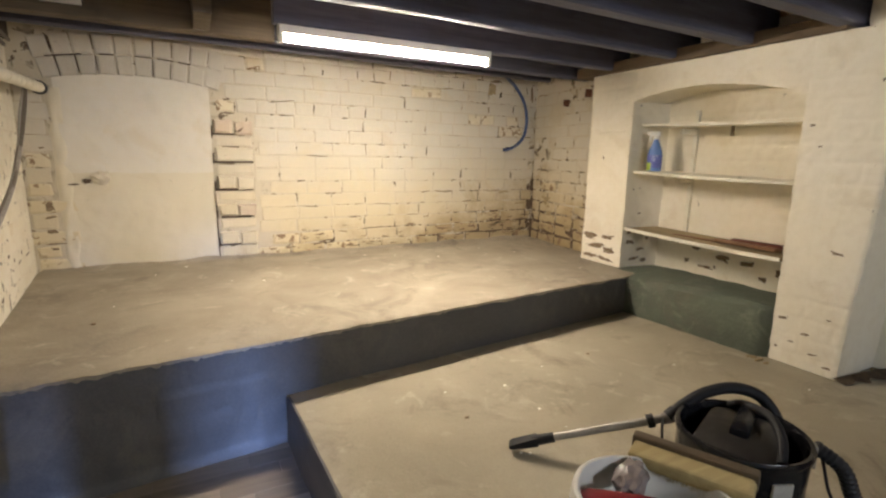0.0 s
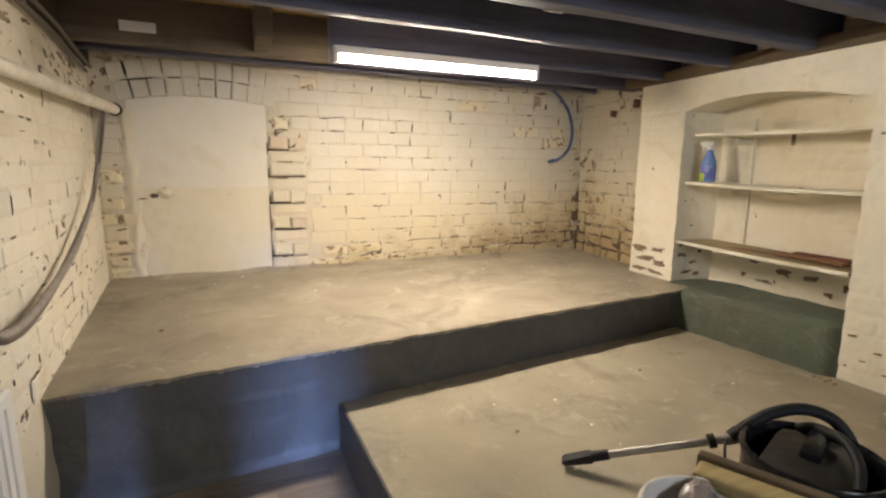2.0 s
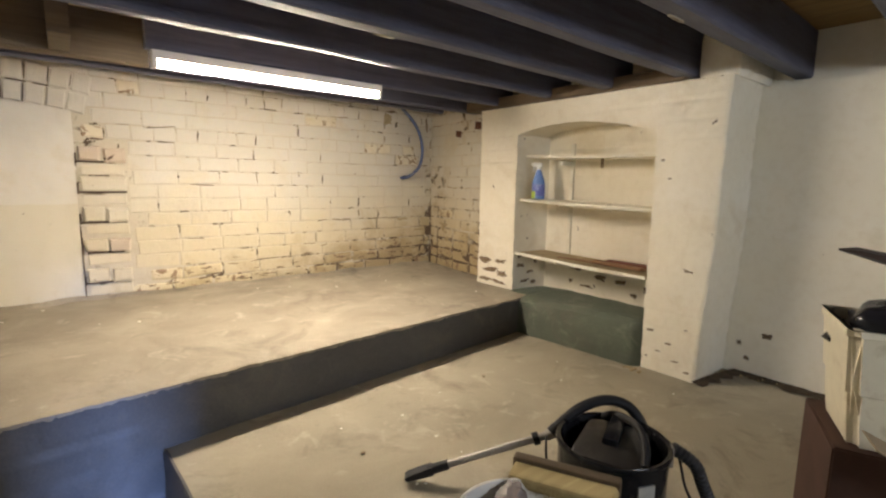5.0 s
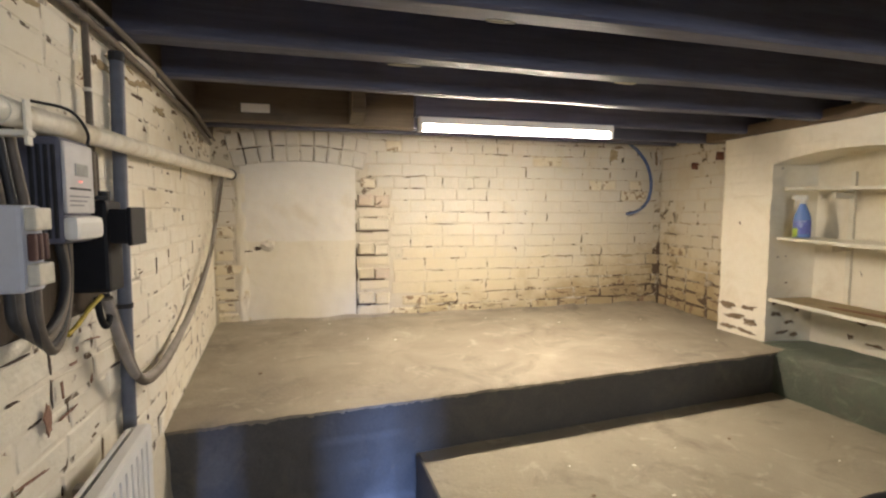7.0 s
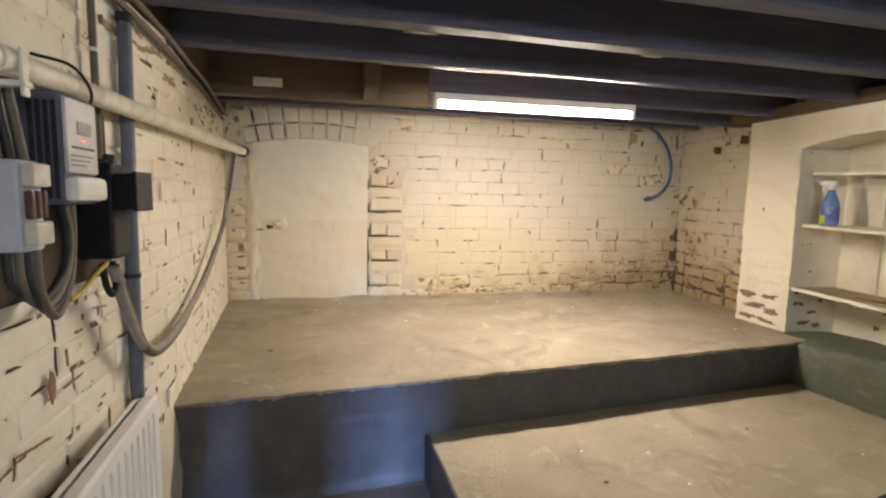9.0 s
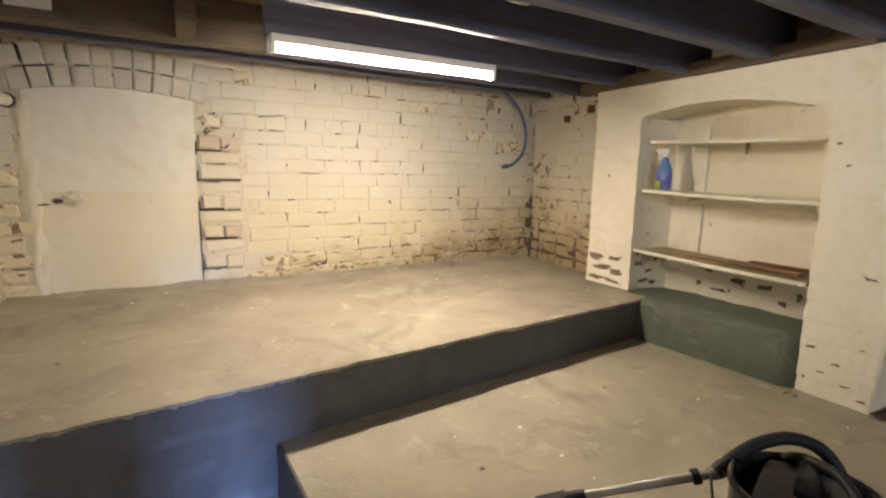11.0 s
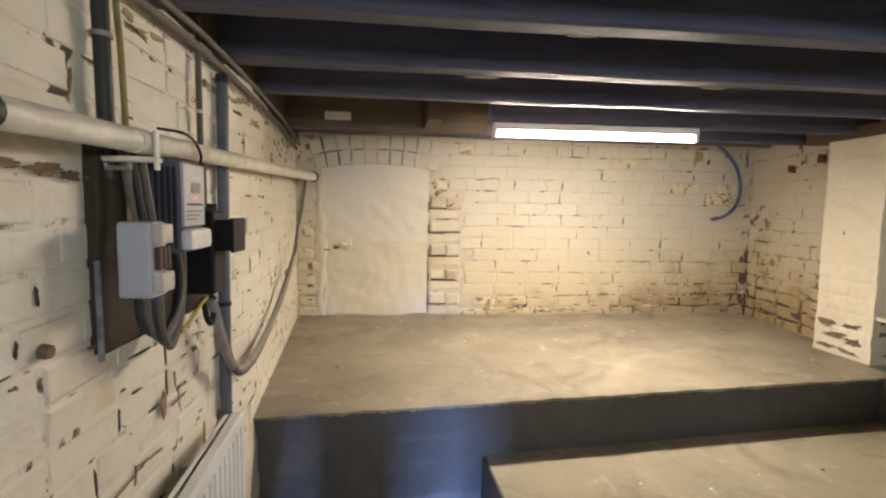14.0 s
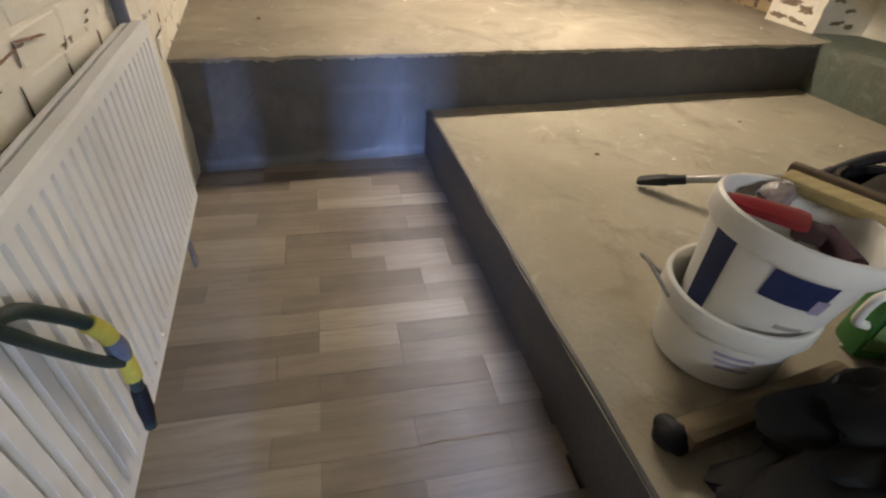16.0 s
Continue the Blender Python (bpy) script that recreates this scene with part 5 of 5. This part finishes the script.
# taped flexible lead hanging over the radiator
M_TAPE_Y = plain("yellow_tape", (0.60, 0.50, 0.08), 0.5)
M_LEAD = plain("dark_green_lead", (0.025, 0.04, 0.032), 0.5)
lead_pts = smooth_path([(0.338, -3.25, 0.582), (0.353, -3.12, 0.597), (0.368, -3.035, 0.592), (0.378, -2.99, 0.547), (0.393, -2.955, 0.482), (0.393, -2.94, 0.412), (0.391, -2.94, 0.342), (0.388, -2.95, 0.262)], 6)
ld = thing("taped_lead", (0, 0, 0), "dark lead bound with yellow tape hanging over the radiator", "cable")
part("lead", sweep(lead_pts, 0.009, 12), M_LEAD, ld, "", True)
for i0, i1, mt in ((22, 26, M_TAPE_Y), (30, 34, M_TAPE_Y)):
    part("tape", sweep(lead_pts[i0:i1 + 1], 0.012, 12), mt, ld, "yellow tape", True)
part("connector", sweep(lead_pts[26:31], [0.011, 0.0135, 0.0145, 0.0135, 0.011], 12), M_CONDUIT, ld, "grey connector", True)
part("tip", sweep([lead_pts[-7], lead_pts[-4], lead_pts[-1]], [0.011, 0.012, 0.008], 12), M_BLACK, ld, "", True)
part("second_strand", sweep(smooth_path([lead_pts[10] + Vector((0.01, 0, 0)), Vector((0.378, -3.01, 0.51)), Vector((0.388, -2.97, 0.44)), lead_pts[31]], 6), 0.008, 10), M_LEAD, ld, "", True)

# ---- things on the middle floor ----
VX, VY = 2.06, -2.70
vac = thing("vacuum_cleaner", (VX, VY, MID), "black drum vacuum cleaner with open tub on the concrete floor", "vacuum cleaner", turn=20)
M_GLOSS = plain("glossy_black_plastic", (0.012, 0.012, 0.014), 0.18, vary=0.2, scale=12, dirt=(0.05, 0.05, 0.05))
drum = part("drum", lathe([(0.13, 0.035), (0.143, 0.04), (0.150, 0.07), (0.152, 0.15), (0.153, 0.20), (0.159, 0.205), (0.160, 0.214), (0.156, 0.221), (0.147, 0.218), (0.143, 0.205), (0.141, 0.12), (0.10, 0.10)], 40), M_GLOSS, vac, "", True)
bm = box(-0.105, 0.12, -0.10, 0.105, 0.10, 0.215, 0.045)
for v in bm.verts:
    v.co.z += 0.16 * (v.co.x - 0.02) * (v.co.z > 0.15) * 0.6
    v.co.y *= 1.0 - 0.5 * max(0, v.co.x)
part("motor_cover", bm, plain("dusty_black_plastic", (0.030, 0.027, 0.024), 0.35, vary=0.2, scale=14, dirt=(0.085, 0.072, 0.058)), vac, "scuffed glossy black motor cover", True)
bm = box(-0.03, 0.12, -0.02, 0.025, 0.20, 0.232, 0.01)
for v in bm.verts:
    v.co.z += 0.10 * v.co.x
part("switch_panel", bm, M_GLOSS, vac, "", True)
part("carry_handle", sweep(smooth_path([(-0.07, -0.10, 0.20), (-0.02, -0.09, 0.235), (0.06, -0.05, 0.25), (0.12, 0.02, 0.235), (0.14, 0.06, 0.21)], 6), 0.012, 10), M_BLACK, vac, "black carry handle", True)
part("rating_label", box(-0.025, 0.025, -0.003, 0.003, -0.02, 0.02, 0.001), plain("grey_label", (0.45, 0.44, 0.40), 0.5), drum, "pale rating label").matrix_basis = pose(-0.106, -0.112, 0.15, 0, 0, -43)
for k in range(4):
    a = 0.8 + k * math.pi / 2
    w = part("castor", lathe([(0.014, 0.0), (0.024, 0.003), (0.024, 0.02), (0.014, 0.024)], 14), M_BLACK, vac, "", True)
    w.matrix_basis = pose(0.125 * math.cos(a), 0.125 * math.sin(a), 0.0255, 90, 0, math.degrees(a)) @ pose(0, 0, -0.012)
    part("castor_fork", box(-0.008, 0.008, -0.02, 0.02, -0.02, 0.012, 0.003), M_BLACK, vac).matrix_basis = pose(0.125 * math.cos(a), 0.125 * math.sin(a), 0.045, 0, 0, math.degrees(a))
part("base_ring", lathe([(0.12, 0.03), (0.148, 0.032), (0.152, 0.045), (0.13, 0.05)], 32), M_DARK, vac, "", True)
for sx in (-1, 1):
    part("latch", box(-0.014, 0.014, -0.008, 0.008, -0.03, 0.03, 0.004), M_STEEL, vac, "steel latch").matrix_basis = pose(0.158 * math.cos(1.2 * sx), 0.158 * math.sin(1.2 * sx), 0.185, 0, 0, 90 + math.degrees(1.2 * sx))

hs = thing("vacuum_hose", (0, 0, 0), "black corrugated vacuum hose arching over the drum", "hose")
hose = smooth_path([(2.01, -2.52, 0.372), (2.055, -2.54, 0.415), (2.105, -2.565, 0.45), (2.165, -2.605, 0.47), (2.215, -2.65, 0.455), (2.232, -2.69, 0.41), (2.225, -2.71, 0.36)], 12)
part("hose", sweep(hose, 0.0165, 14, None, 0.03), M_BLACK, hs, "", True)
part("cuff", sweep(hose[:6], 0.019, 14), M_BLACK, hs, "", True)
part("hose_end", sweep(hose[-6:], 0.0195, 14), M_BLACK, hs, "", True)
hs2 = thing("vacuum_hose", (0, 0, 0), "black corrugated hose end trailing beside the drum", "hose")
part("hose", sweep(smooth_path([(2.215, -2.80, 0.385), (2.245, -2.855, 0.345), (2.26, -2.88, 0.28), (2.29, -2.90, 0.225), (2.36, -2.96, 0.222)], 12), 0.0185, 14, None, 0.07), M_DARK, hs2, "", True)

wand_a, wand_b = Vector((1.655, -2.247, 0.222)), Vector((2.015, -2.525, 0.372))
wd = thing("vacuum_wand", (0, 0, 0), "steel vacuum wand with a black crevice nozzle", "vacuum wand")
wl = lambda u: wand_a.lerp(wand_b, u)
part("tube", sweep([wl(0.26), wl(0.6), wl(0.97)], 0.012, 16), M_STEEL, wd, "dull steel tube", True)
part("nozzle_sleeve", sweep([wl(0.14), wl(0.28)], [0.0165, 0.0155], 14), M_BLACK, wd, "", True)
bm = bmesh.new()
d = (wand_b - wand_a).normalized()
sd = d.cross(Vector((0, 0, 1))).normalized()
up = sd.cross(d)
rg = []
for u, w, h in ((-0.02, 0.018, 0.003), (0.0, 0.019, 0.008), (0.08, 0.018, 0.011), (0.17, 0.016, 0.014)):
    rg.append([bm.verts.new(wl(u) + sd * a * w + up * b * h) for a, b in ((-1, -1), (1, -1), (1, 1), (-1, 1))])
for a, b in zip(rg, rg[1:]):
    for k in range(4):
        bm.faces.new((a[k], a[(k + 1) % 4], b[(k + 1) % 4], b[k]))
bm.faces.new(rg[0])
bm.faces.new(rg[-1][::-1])
part("crevice_nozzle", bm, M_BLACK, wd, "black flat nozzle")
part("joint_collar", sweep([wl(0.86), wl(0.9)], 0.02, 14), M_BLACK, wd, "", True)
part("bend", sweep([wl(0.95), wl(1.0), wl(1.02) + Vector((0, 0, 0.008))], 0.0165, 14), M_STEEL, wd, "", True)
pc_ = thing("power_cord", (0, 0, 0), "thin black power cord trailing from the vacuum", "cable")
part("cord", sweep(smooth_path([(1.99, -2.52, 0.37), (1.955, -2.545, 0.36), (1.925, -2.58, 0.30), (1.91, -2.62, 0.22), (1.86, -2.66, 0.206), (1.80, -2.60, 0.206), (1.76, -2.66, 0.206)], 6), 0.0035, 8), M_BLACK, pc_, "", True)
pc_ = thing("power_cord", (0, 0, 0), "black cord looped over the vacuum drum", "cable")
part("cord", sweep(smooth_path([(2.20, -2.62, 0.405), (2.235, -2.72, 0.40), (2.245, -2.80, 0.36), (2.20, -2.86, 0.28), (2.22, -2.93, 0.208), (2.35, -2.98, 0.206)], 6), 0.004, 8), M_BLACK, pc_, "", True)

# nested paint buckets with brushes
BX, BY = 1.450, -2.893
M_PAIL = plain("white_pail_plastic", (0.70, 0.685, 0.63), 0.38, vary=0.06, scale=9, dirt=(0.50, 0.46, 0.40))


def pail(name, z, h, r0, r1, label, stripe):
    b_ = thing(name, (BX, BY, z), label, "bucket")
    part("shell", lathe([(r0 - 0.01, 0.0), (r0, 0.006), (r1 - 0.006, h - 0.05), (r1 + 0.005, h - 0.047), (r1 + 0.008, h - 0.04), (r1 + 0.008, h - 0.012), (r1 + 0.006, h - 0.003), (r1 + 0.002, h), (r1 - 0.003, h - 0.001), (r1 - 0.006, h - 0.01), (r0 - 0.004, 0.012), (0.0, 0.012)], 44), M_PAIL, b_, "", True)
    return b_


low_pail = pail("paint_bucket", MID + 0.001, 0.17, 0.121, 0.135, "scuffed white plastic bucket holding another bucket", False)
low_side = low_pail.children[0]
top_pail = pail("paint_bucket", MID + 0.014, 0.318, 0.106, 0.146, "tall white paint bucket with navy label holding brushes", True)
top_pail.matrix_world = pose(BX + 0.014, BY, MID + 0.016, 0, 6.5, 0)
side = top_pail.children[0]


def wrap(a0, a1, z0, z1, r0, r1, h, off, mat, name, parent, label=""):
    """A printed field on the bucket's curved side."""
    bm = bmesh.new()
    n = max(4, int((a1 - a0) / 0.08))
    rad_ = lambda z: r0 + (r1 - 0.006 - r0) * (z / (h - 0.05)) + off
    lo = [bm.verts.new((rad_(z0) * math.cos(a0 + (a1 - a0) * i / n), rad_(z0) * math.sin(a0 + (a1 - a0) * i / n), z0)) for i in range(n + 1)]
    hi = [bm.verts.new((rad_(z1) * math.cos(a0 + (a1 - a0) * i / n), rad_(z1) * math.sin(a0 + (a1 - a0) * i / n), z1)) for i in range(n + 1)]
    for i in range(n):
        bm.faces.new((lo[i], lo[i + 1], hi[i + 1], hi[i]))
    part(name, bm, mat, parent, label, True)


M_NAVY = plain("navy_print", (0.025, 0.035, 0.10), 0.4)
M_LILAC = plain("lilac_print", (0.38, 0.33, 0.46), 0.45)
M_GREYP = plain("grey_print", (0.36, 0.34, 0.32), 0.45)
T, LT = (0.106, 0.146, 0.318), (0.121, 0.135, 0.17)
wrap(math.radians(166), math.radians(188), 0.10, 0.268, *T, 0.0012, M_NAVY, "navy_stripe", side, "navy printed stripe")
wrap(math.radians(216), math.radians(258), 0.205, 0.264, *T, 0.0012, M_NAVY, "navy_label", side, "navy printed field")
wrap(math.radians(251), math.radians(261), 0.200, 0.232, *T, 0.0016, M_LILAC, "logo_shape", side)
wrap(math.radians(240), math.radians(262), 0.150, 0.160, *T, 0.0012, M_GREYP, "print_line", side)
for k in range(3):
    wrap(math.radians(222 + 3 * k), math.radians(254), 0.088 - 0.016 * k, 0.096 - 0.016 * k, *LT, 0.0012, M_LILAC, "print_line", low_side)
part("bail", sweep(smooth_path([(-0.140, 0.02, 0.14), (-0.175, 0.03, 0.185), (-0.185, 0.07, 0.205), (-0.165, 0.10, 0.18), (-0.115, 0.09, 0.14)], 6), 0.0035, 8), M_STEEL, low_pail, "wire handle", True)

br = thing("block_brush", (1.665, -2.825, 0.482), "wide block brush with yellow bristles lying on the bucket", "brush", turn=27)
br.scale = (1.05, 1.1, 1.0)
M_BRISTLE = wood("yellow_bristle", (0.50, 0.40, 0.19), (0.30, 0.22, 0.09), 0.85, 0)
bm = box(0.004, 0.03, -0.105, 0.105, 0.016, 0.054, 0.006)
part("block", bm, wood("brush_block_wood", (0.13, 0.09, 0.05), (0.07, 0.05, 0.03), 0.6, 1), br, "dark wooden block")
bm = bmesh.new()
random.seed(71)
for i in range(9):
    for j in range(34):
        y0_ = -0.098 + 0.196 * j / 33 + random.uniform(-0.002, 0.002)
        z0_ = 0.020 + 0.016 * i / 8
        ex, ez = -0.054 + random.uniform(-0.004, 0.003), z0_ + random.uniform(-0.008, 0.006) - 0.004
        q = [bm.verts.new(c) for c in ((0.006, y0_ - 0.0035, z0_), (0.006, y0_ + 0.0035, z0_), (0.006, y0_, z0_ + 0.005))]
        tip = bm.verts.new((ex, y0_ + random.uniform(-0.006, 0.006), ez))
        for k in range(3):
            bm.faces.new((q[k], q[(k + 1) % 3], tip))
        bm.faces.new(q)
box(-0.05, 0.006, -0.10, 0.10, 0.018, 0.046, 0.008, bm)
part("bristles", bm, M_BRISTLE, br, "pale yellow bristles")

rd = thing("brush_handle", (1.445, -2.85, 0.520), "red plastic brush with a flat handle in the bucket", "brush", turn=-46)
rd.scale = (1.25, 1.0, 1.0)
M_REDP = plain("red_plastic", (0.22, 0.018, 0.025), 0.3, vary=0.15)
bm = bmesh.new()
rg = []
for u, w, h in ((-0.055, 0.012, 0.008), (-0.045, 0.018, 0.010), (-0.02, 0.022, 0.012), (0.01, 0.026, 0.013), (0.045, 0.030, 0.012), (0.06, 0.026, 0.010)):
    rg.append([bm.verts.new((u, a * w, b * h + 0.012 * u)) for a, b in ((-1, -0.6), (1, -0.6), (1, 0.6), (0, 1), (-1, 0.6))])
for a, b in zip(rg, rg[1:]):
    for k in range(5):
        bm.faces.new((a[k], a[(k + 1) % 5], b[(k + 1) % 5], b[k]))
bm.faces.new(rg[0])
bm.faces.new(rg[-1][::-1])
part("handle", bm, M_REDP, rd, "", True)
part("bristles", box(0.045, 0.085, -0.018, 0.018, -0.03, 0.002, 0.006), plain("dark_bristle", (0.05, 0.03, 0.03), 0.9), rd, "dark bristles")
sc = thing("wrapped_brush", (1.525, -2.80, 0.512), "paint brush wrapped in clear film in the bucket", "brush", turn=35)
bm = bmesh.new()
bmesh.ops.create_icosphere(bm, subdivisions=3, radius=1.0)
for v in bm.verts:
    v.co *= 1 + 0.35 * noise.noise(v.co * 3.1)
    v.co = Vector((v.co.x * 0.06, v.co.y * 0.03, v.co.z * 0.02))
part("wrapping", bm, plain("crumpled_film", (0.26, 0.22, 0.21), 0.2, vary=0.15, scale=40), sc, "crumpled shiny film")
part("handle", sweep([(0.04, 0, 0), (0.1, 0.0, -0.02), (0.16, 0.01, -0.09)], 0.009, 10), M_DARK, sc, "", True)
rl = thing("paint_roller", (1.54, -2.945, 0.487), "dark paint roller head resting in the bucket", "roller", turn=70)
bm = sweep([(-0.05, 0, 0), (0.05, 0, 0)], 0.022, 16)
part("sleeve", bm, plain("roller_nap", (0.06, 0.03, 0.04), 0.95), rl, "", True)
part("frame", sweep(smooth_path([(0.05, 0, 0), (0.075, 0.0, 0.0), (0.08, 0.02, -0.05), (0.03, 0.03, -0.12)], 5), 0.004, 8), M_STEEL, rl, "", True)

# timber and clutter in the dark corner by the buckets
tb = thing("timber_baton", (1.42, -3.065, MID + 0.004), "short worn timber baton lying beside the buckets", "timber", turn=9)
part("baton", box(-0.19, 0.24, -0.028, 0.028, 0.0, 0.048, 0.018), wood("worn_baton", (0.22, 0.17, 0.10), (0.14, 0.105, 0.06), 0.8, 0), tb)
gl = thing("black_rag", (1.225, -3.085, MID + 0.004), "crumpled black rag on the floor by the kerb", "rag")
bm = bmesh.new()
bmesh.ops.create_icosphere(bm, subdivisions=3, radius=1.0)
for v in bm.verts:
    v.co *= 1 + 0.25 * noise.noise(v.co * 1.4)
    v.co = Vector((v.co.x * 0.028, v.co.y * 0.035, max(0, v.co.z * 0.03 + 0.018)))
part("cloth", bm, M_BLACK, gl, "", True)
bag = thing("bin_bag", (1.64, -3.27, MID + 0.004), "crumpled black plastic bag on the middle floor", "bag")
bm = bmesh.new()
bmesh.ops.create_icosphere(bm, subdivisions=5, radius=1.0)
for v in bm.verts:
    k = 1 + 0.28 * noise.noise(v.co * 1.8) + 0.20 * noise.noise(v.co * 5.0) + 0.12 * abs(noise.noise(v.co * 11.0))
    v.co *= k
    v.co = Vector((v.co.x * 0.38, v.co.y * 0.19, max(0, v.co.z * 0.11 + 0.065)))
part("plastic", bm, plain("black_film", (0.004, 0.0038, 0.0036), 0.75, vary=0.2, scale=8), bag, "", True)
gb = thing("green_bottle", (1.80, -2.96, MID + 0.002), "green plastic bottle with white handle beside the buckets", "bottle", turn=-20)
M_GREENP = plain("green_plastic", (0.04, 0.17, 0.04), 0.3)
bm = box(-0.055, 0.055, -0.04, 0.04, 0.0, 0.19, 0.016)
part("bottle_body", bm, M_GREENP, gb, "", True)
part("bottle_label", box(-0.045, 0.045, -0.0425, -0.0405, 0.03, 0.14, 0.0008), plain("pale_green_label", (0.20, 0.34, 0.12), 0.4), gb, "pale green label")
part("neck", lathe([(0.03, 0.185), (0.022, 0.205), (0.018, 0.22)], 16), M_GREENP, gb, "", True)
part("cap", lathe([(0.021, 0.216), (0.021, 0.245), (0.018, 0.248)], 16), M_WHITE, gb, "white cap", True)
part("grip", sweep(smooth_path([(-0.05, -0.02, 0.17), (-0.085, -0.03, 0.16), (-0.09, -0.03, 0.10), (-0.055, -0.02, 0.08)], 5), 0.010, 10), M_WHITE, gb, "white grip", True)
rg_ = thing("grey_rag", (1.60, -3.075, MID + 0.055), "small grey rag lying on the baton", "rag")
bm = bmesh.new()
bmesh.ops.create_icosphere(bm, subdivisions=3, radius=1.0)
for v in bm.verts:
    v.co *= 1 + 0.4 * noise.noise(v.co * 2.4)
    v.co = Vector((v.co.x * 0.04, v.co.y * 0.025, max(0, v.co.z * 0.018 + 0.010)))
part("cloth", bm, plain("grey_cloth", (0.20, 0.20, 0.22), 0.9), rg_, "", True)

# carton and white tub near the rear right wall
ct = thing("carton", (0, 0, 0), "brown cardboard carton standing on the middle floor", "box")
bm = prism([(2.56, -3.02), (2.27, -3.15), (2.45, -3.6), (2.75, -3.48)], MID + 0.004, 0.53)
bmesh.ops.bevel(bm, geom=list(bm.edges), offset=0.004, segments=2, affect="EDGES")
part("carton_body", bm, plain("brown_card", (0.085, 0.045, 0.033), 0.85, vary=0.2, scale=8), ct)
part("flap", box(-0.15, 0.15, -0.10, 0.0, 0, 0.004, 0.001), plain("tan_card", (0.34, 0.25, 0.15), 0.85, vary=0.15, scale=8), ct, "tan inner flap").matrix_basis = pose(2.33, -3.32, 0.532, 0, 24, -65)
tub = thing("storage_tub", (0, 0, 0), "cream plastic tub with black bag on the carton", "tub")
bm = bmesh.new()
cx, cy = 2.49, -3.285
basep = [(2.52, -3.06), (2.29, -3.165), (2.44, -3.52), (2.68, -3.42)]
rings = []
for z, k in ((0.534, 0.94), (0.60, 0.98), (0.66, 1.0), (0.664, 1.03), (0.80, 1.08), (0.803, 1.11), (0.822, 1.11), (0.822, 1.06), (0.70, 1.0), (0.56, 0.92)):
    rings.append([bm.verts.new((cx + (x - cx) * k, cy + (y - cy) * k, z)) for x, y in basep])
for a, b in zip(rings, rings[1:]):
    for k in range(4):
        bm.faces.new((a[k], a[(k + 1) % 4], b[(k + 1) % 4], b[k]))
bm.faces.new(rings[0][::-1])
bm.faces.new(rings[-1])
bmesh.ops.bevel(bm, geom=[e for e in bm.edges if abs(e.verts[0].co.z - e.verts[1].co.z) > 0.002], offset=0.02, segments=3, affect="EDGES")
part("tub_shell", bm, plain("cream_tub_plastic", (0.72, 0.66, 0.50), 0.4, vary=0.05, dirt=(0.45, 0.36, 0.22)), tub)
bm = bmesh.new()
bmesh.ops.create_icosphere(bm, subdivisions=4, radius=1.0)
for v in bm.verts:
    v.co *= 1 + 0.3 * noise.noise(v.co * 2.0) + 0.12 * noise.noise(v.co * 6.0)
    v.co = Vector((cx + v.co.x * 0.15, cy + v.co.y * 0.19, 0.78 + v.co.z * 0.11))
lb = thing("bag_in_tub", (0, 0, 0), "shiny black bag stuffed in the cream tub", "bag")
part("plastic", bm, plain("dark_bag_film", (0.02, 0.02, 0.026), 0.25, vary=0.2), lb, "", True)
hb = thing("hand_brush", (2.46, -3.17, 0.965), "dark hand brush sticking out of the tub", "brush", turn=20)
bm = bmesh.new()
rg = []
for u, w, h in ((-0.17, 0.004, 0.003), (-0.13, 0.035, 0.012), (-0.05, 0.05, 0.018), (0.02, 0.04, 0.018), (0.07, 0.02, 0.014), (0.14, 0.016, 0.012)):
    rg.append([bm.verts.new((a * w, u, b * h - 0.35 * (u + 0.1) * (1 if u > -0.1 else 0.2))) for a, b in ((-1, -0.5), (0, -1), (1, -0.5), (1, 0.5), (0, 1), (-1, 0.5))])
for a, b in zip(rg, rg[1:]):
    for k in range(6):
        bm.faces.new((a[k], a[(k + 1) % 6], b[(k + 1) % 6], b[k]))
bm.faces.new(rg[0])
bm.faces.new(rg[-1][::-1])
part("brush_head", bm, plain("dark_brown_plastic", (0.05, 0.035, 0.03), 0.5), hb, "", True)
hb.matrix_basis = pose(2.66, -3.20, 0.97, 0, 0, 205)

# specks on the floors
random.seed(91)
bm = bmesh.new()
for k in range(30):
    if k % 2:
        p = Vector((random.uniform(0.3, 3.0), random.uniform(-1.4, -0.1), PLAT + 0.004))
    else:
        p = Vector((random.uniform(1.3, 3.0), random.uniform(-3.0, -1.75), MID + 0.004))
    r = bmesh.ops.create_icosphere(bm, subdivisions=1, radius=random.uniform(0.002, 0.006))
    for v in r["verts"]:
        v.co = Vector((v.co.x * 1.5, v.co.y, v.co.z * 0.5)) + p
tagged(part("floor_crumbs", bm, M_PLASTER), "pale crumbs of plaster scattered on the concrete", "crumbs", kind="stuff")
bm = bmesh.new()
for x, y, z in ((0.42, -1.12, PLAT), (1.62, -2.02, MID), (2.42, -1.78, MID)):
    r = bmesh.ops.create_icosphere(bm, subdivisions=1, radius=0.008)
    for v in r["verts"]:
        v.co = Vector((v.co.x * 1.3, v.co.y, v.co.z * 0.5)) + Vector((x, y, z + 0.004))
tagged(part("dark_crumbs", bm, M_SCAR), "small dark crumbs on the concrete floor", "crumbs", kind="stuff")
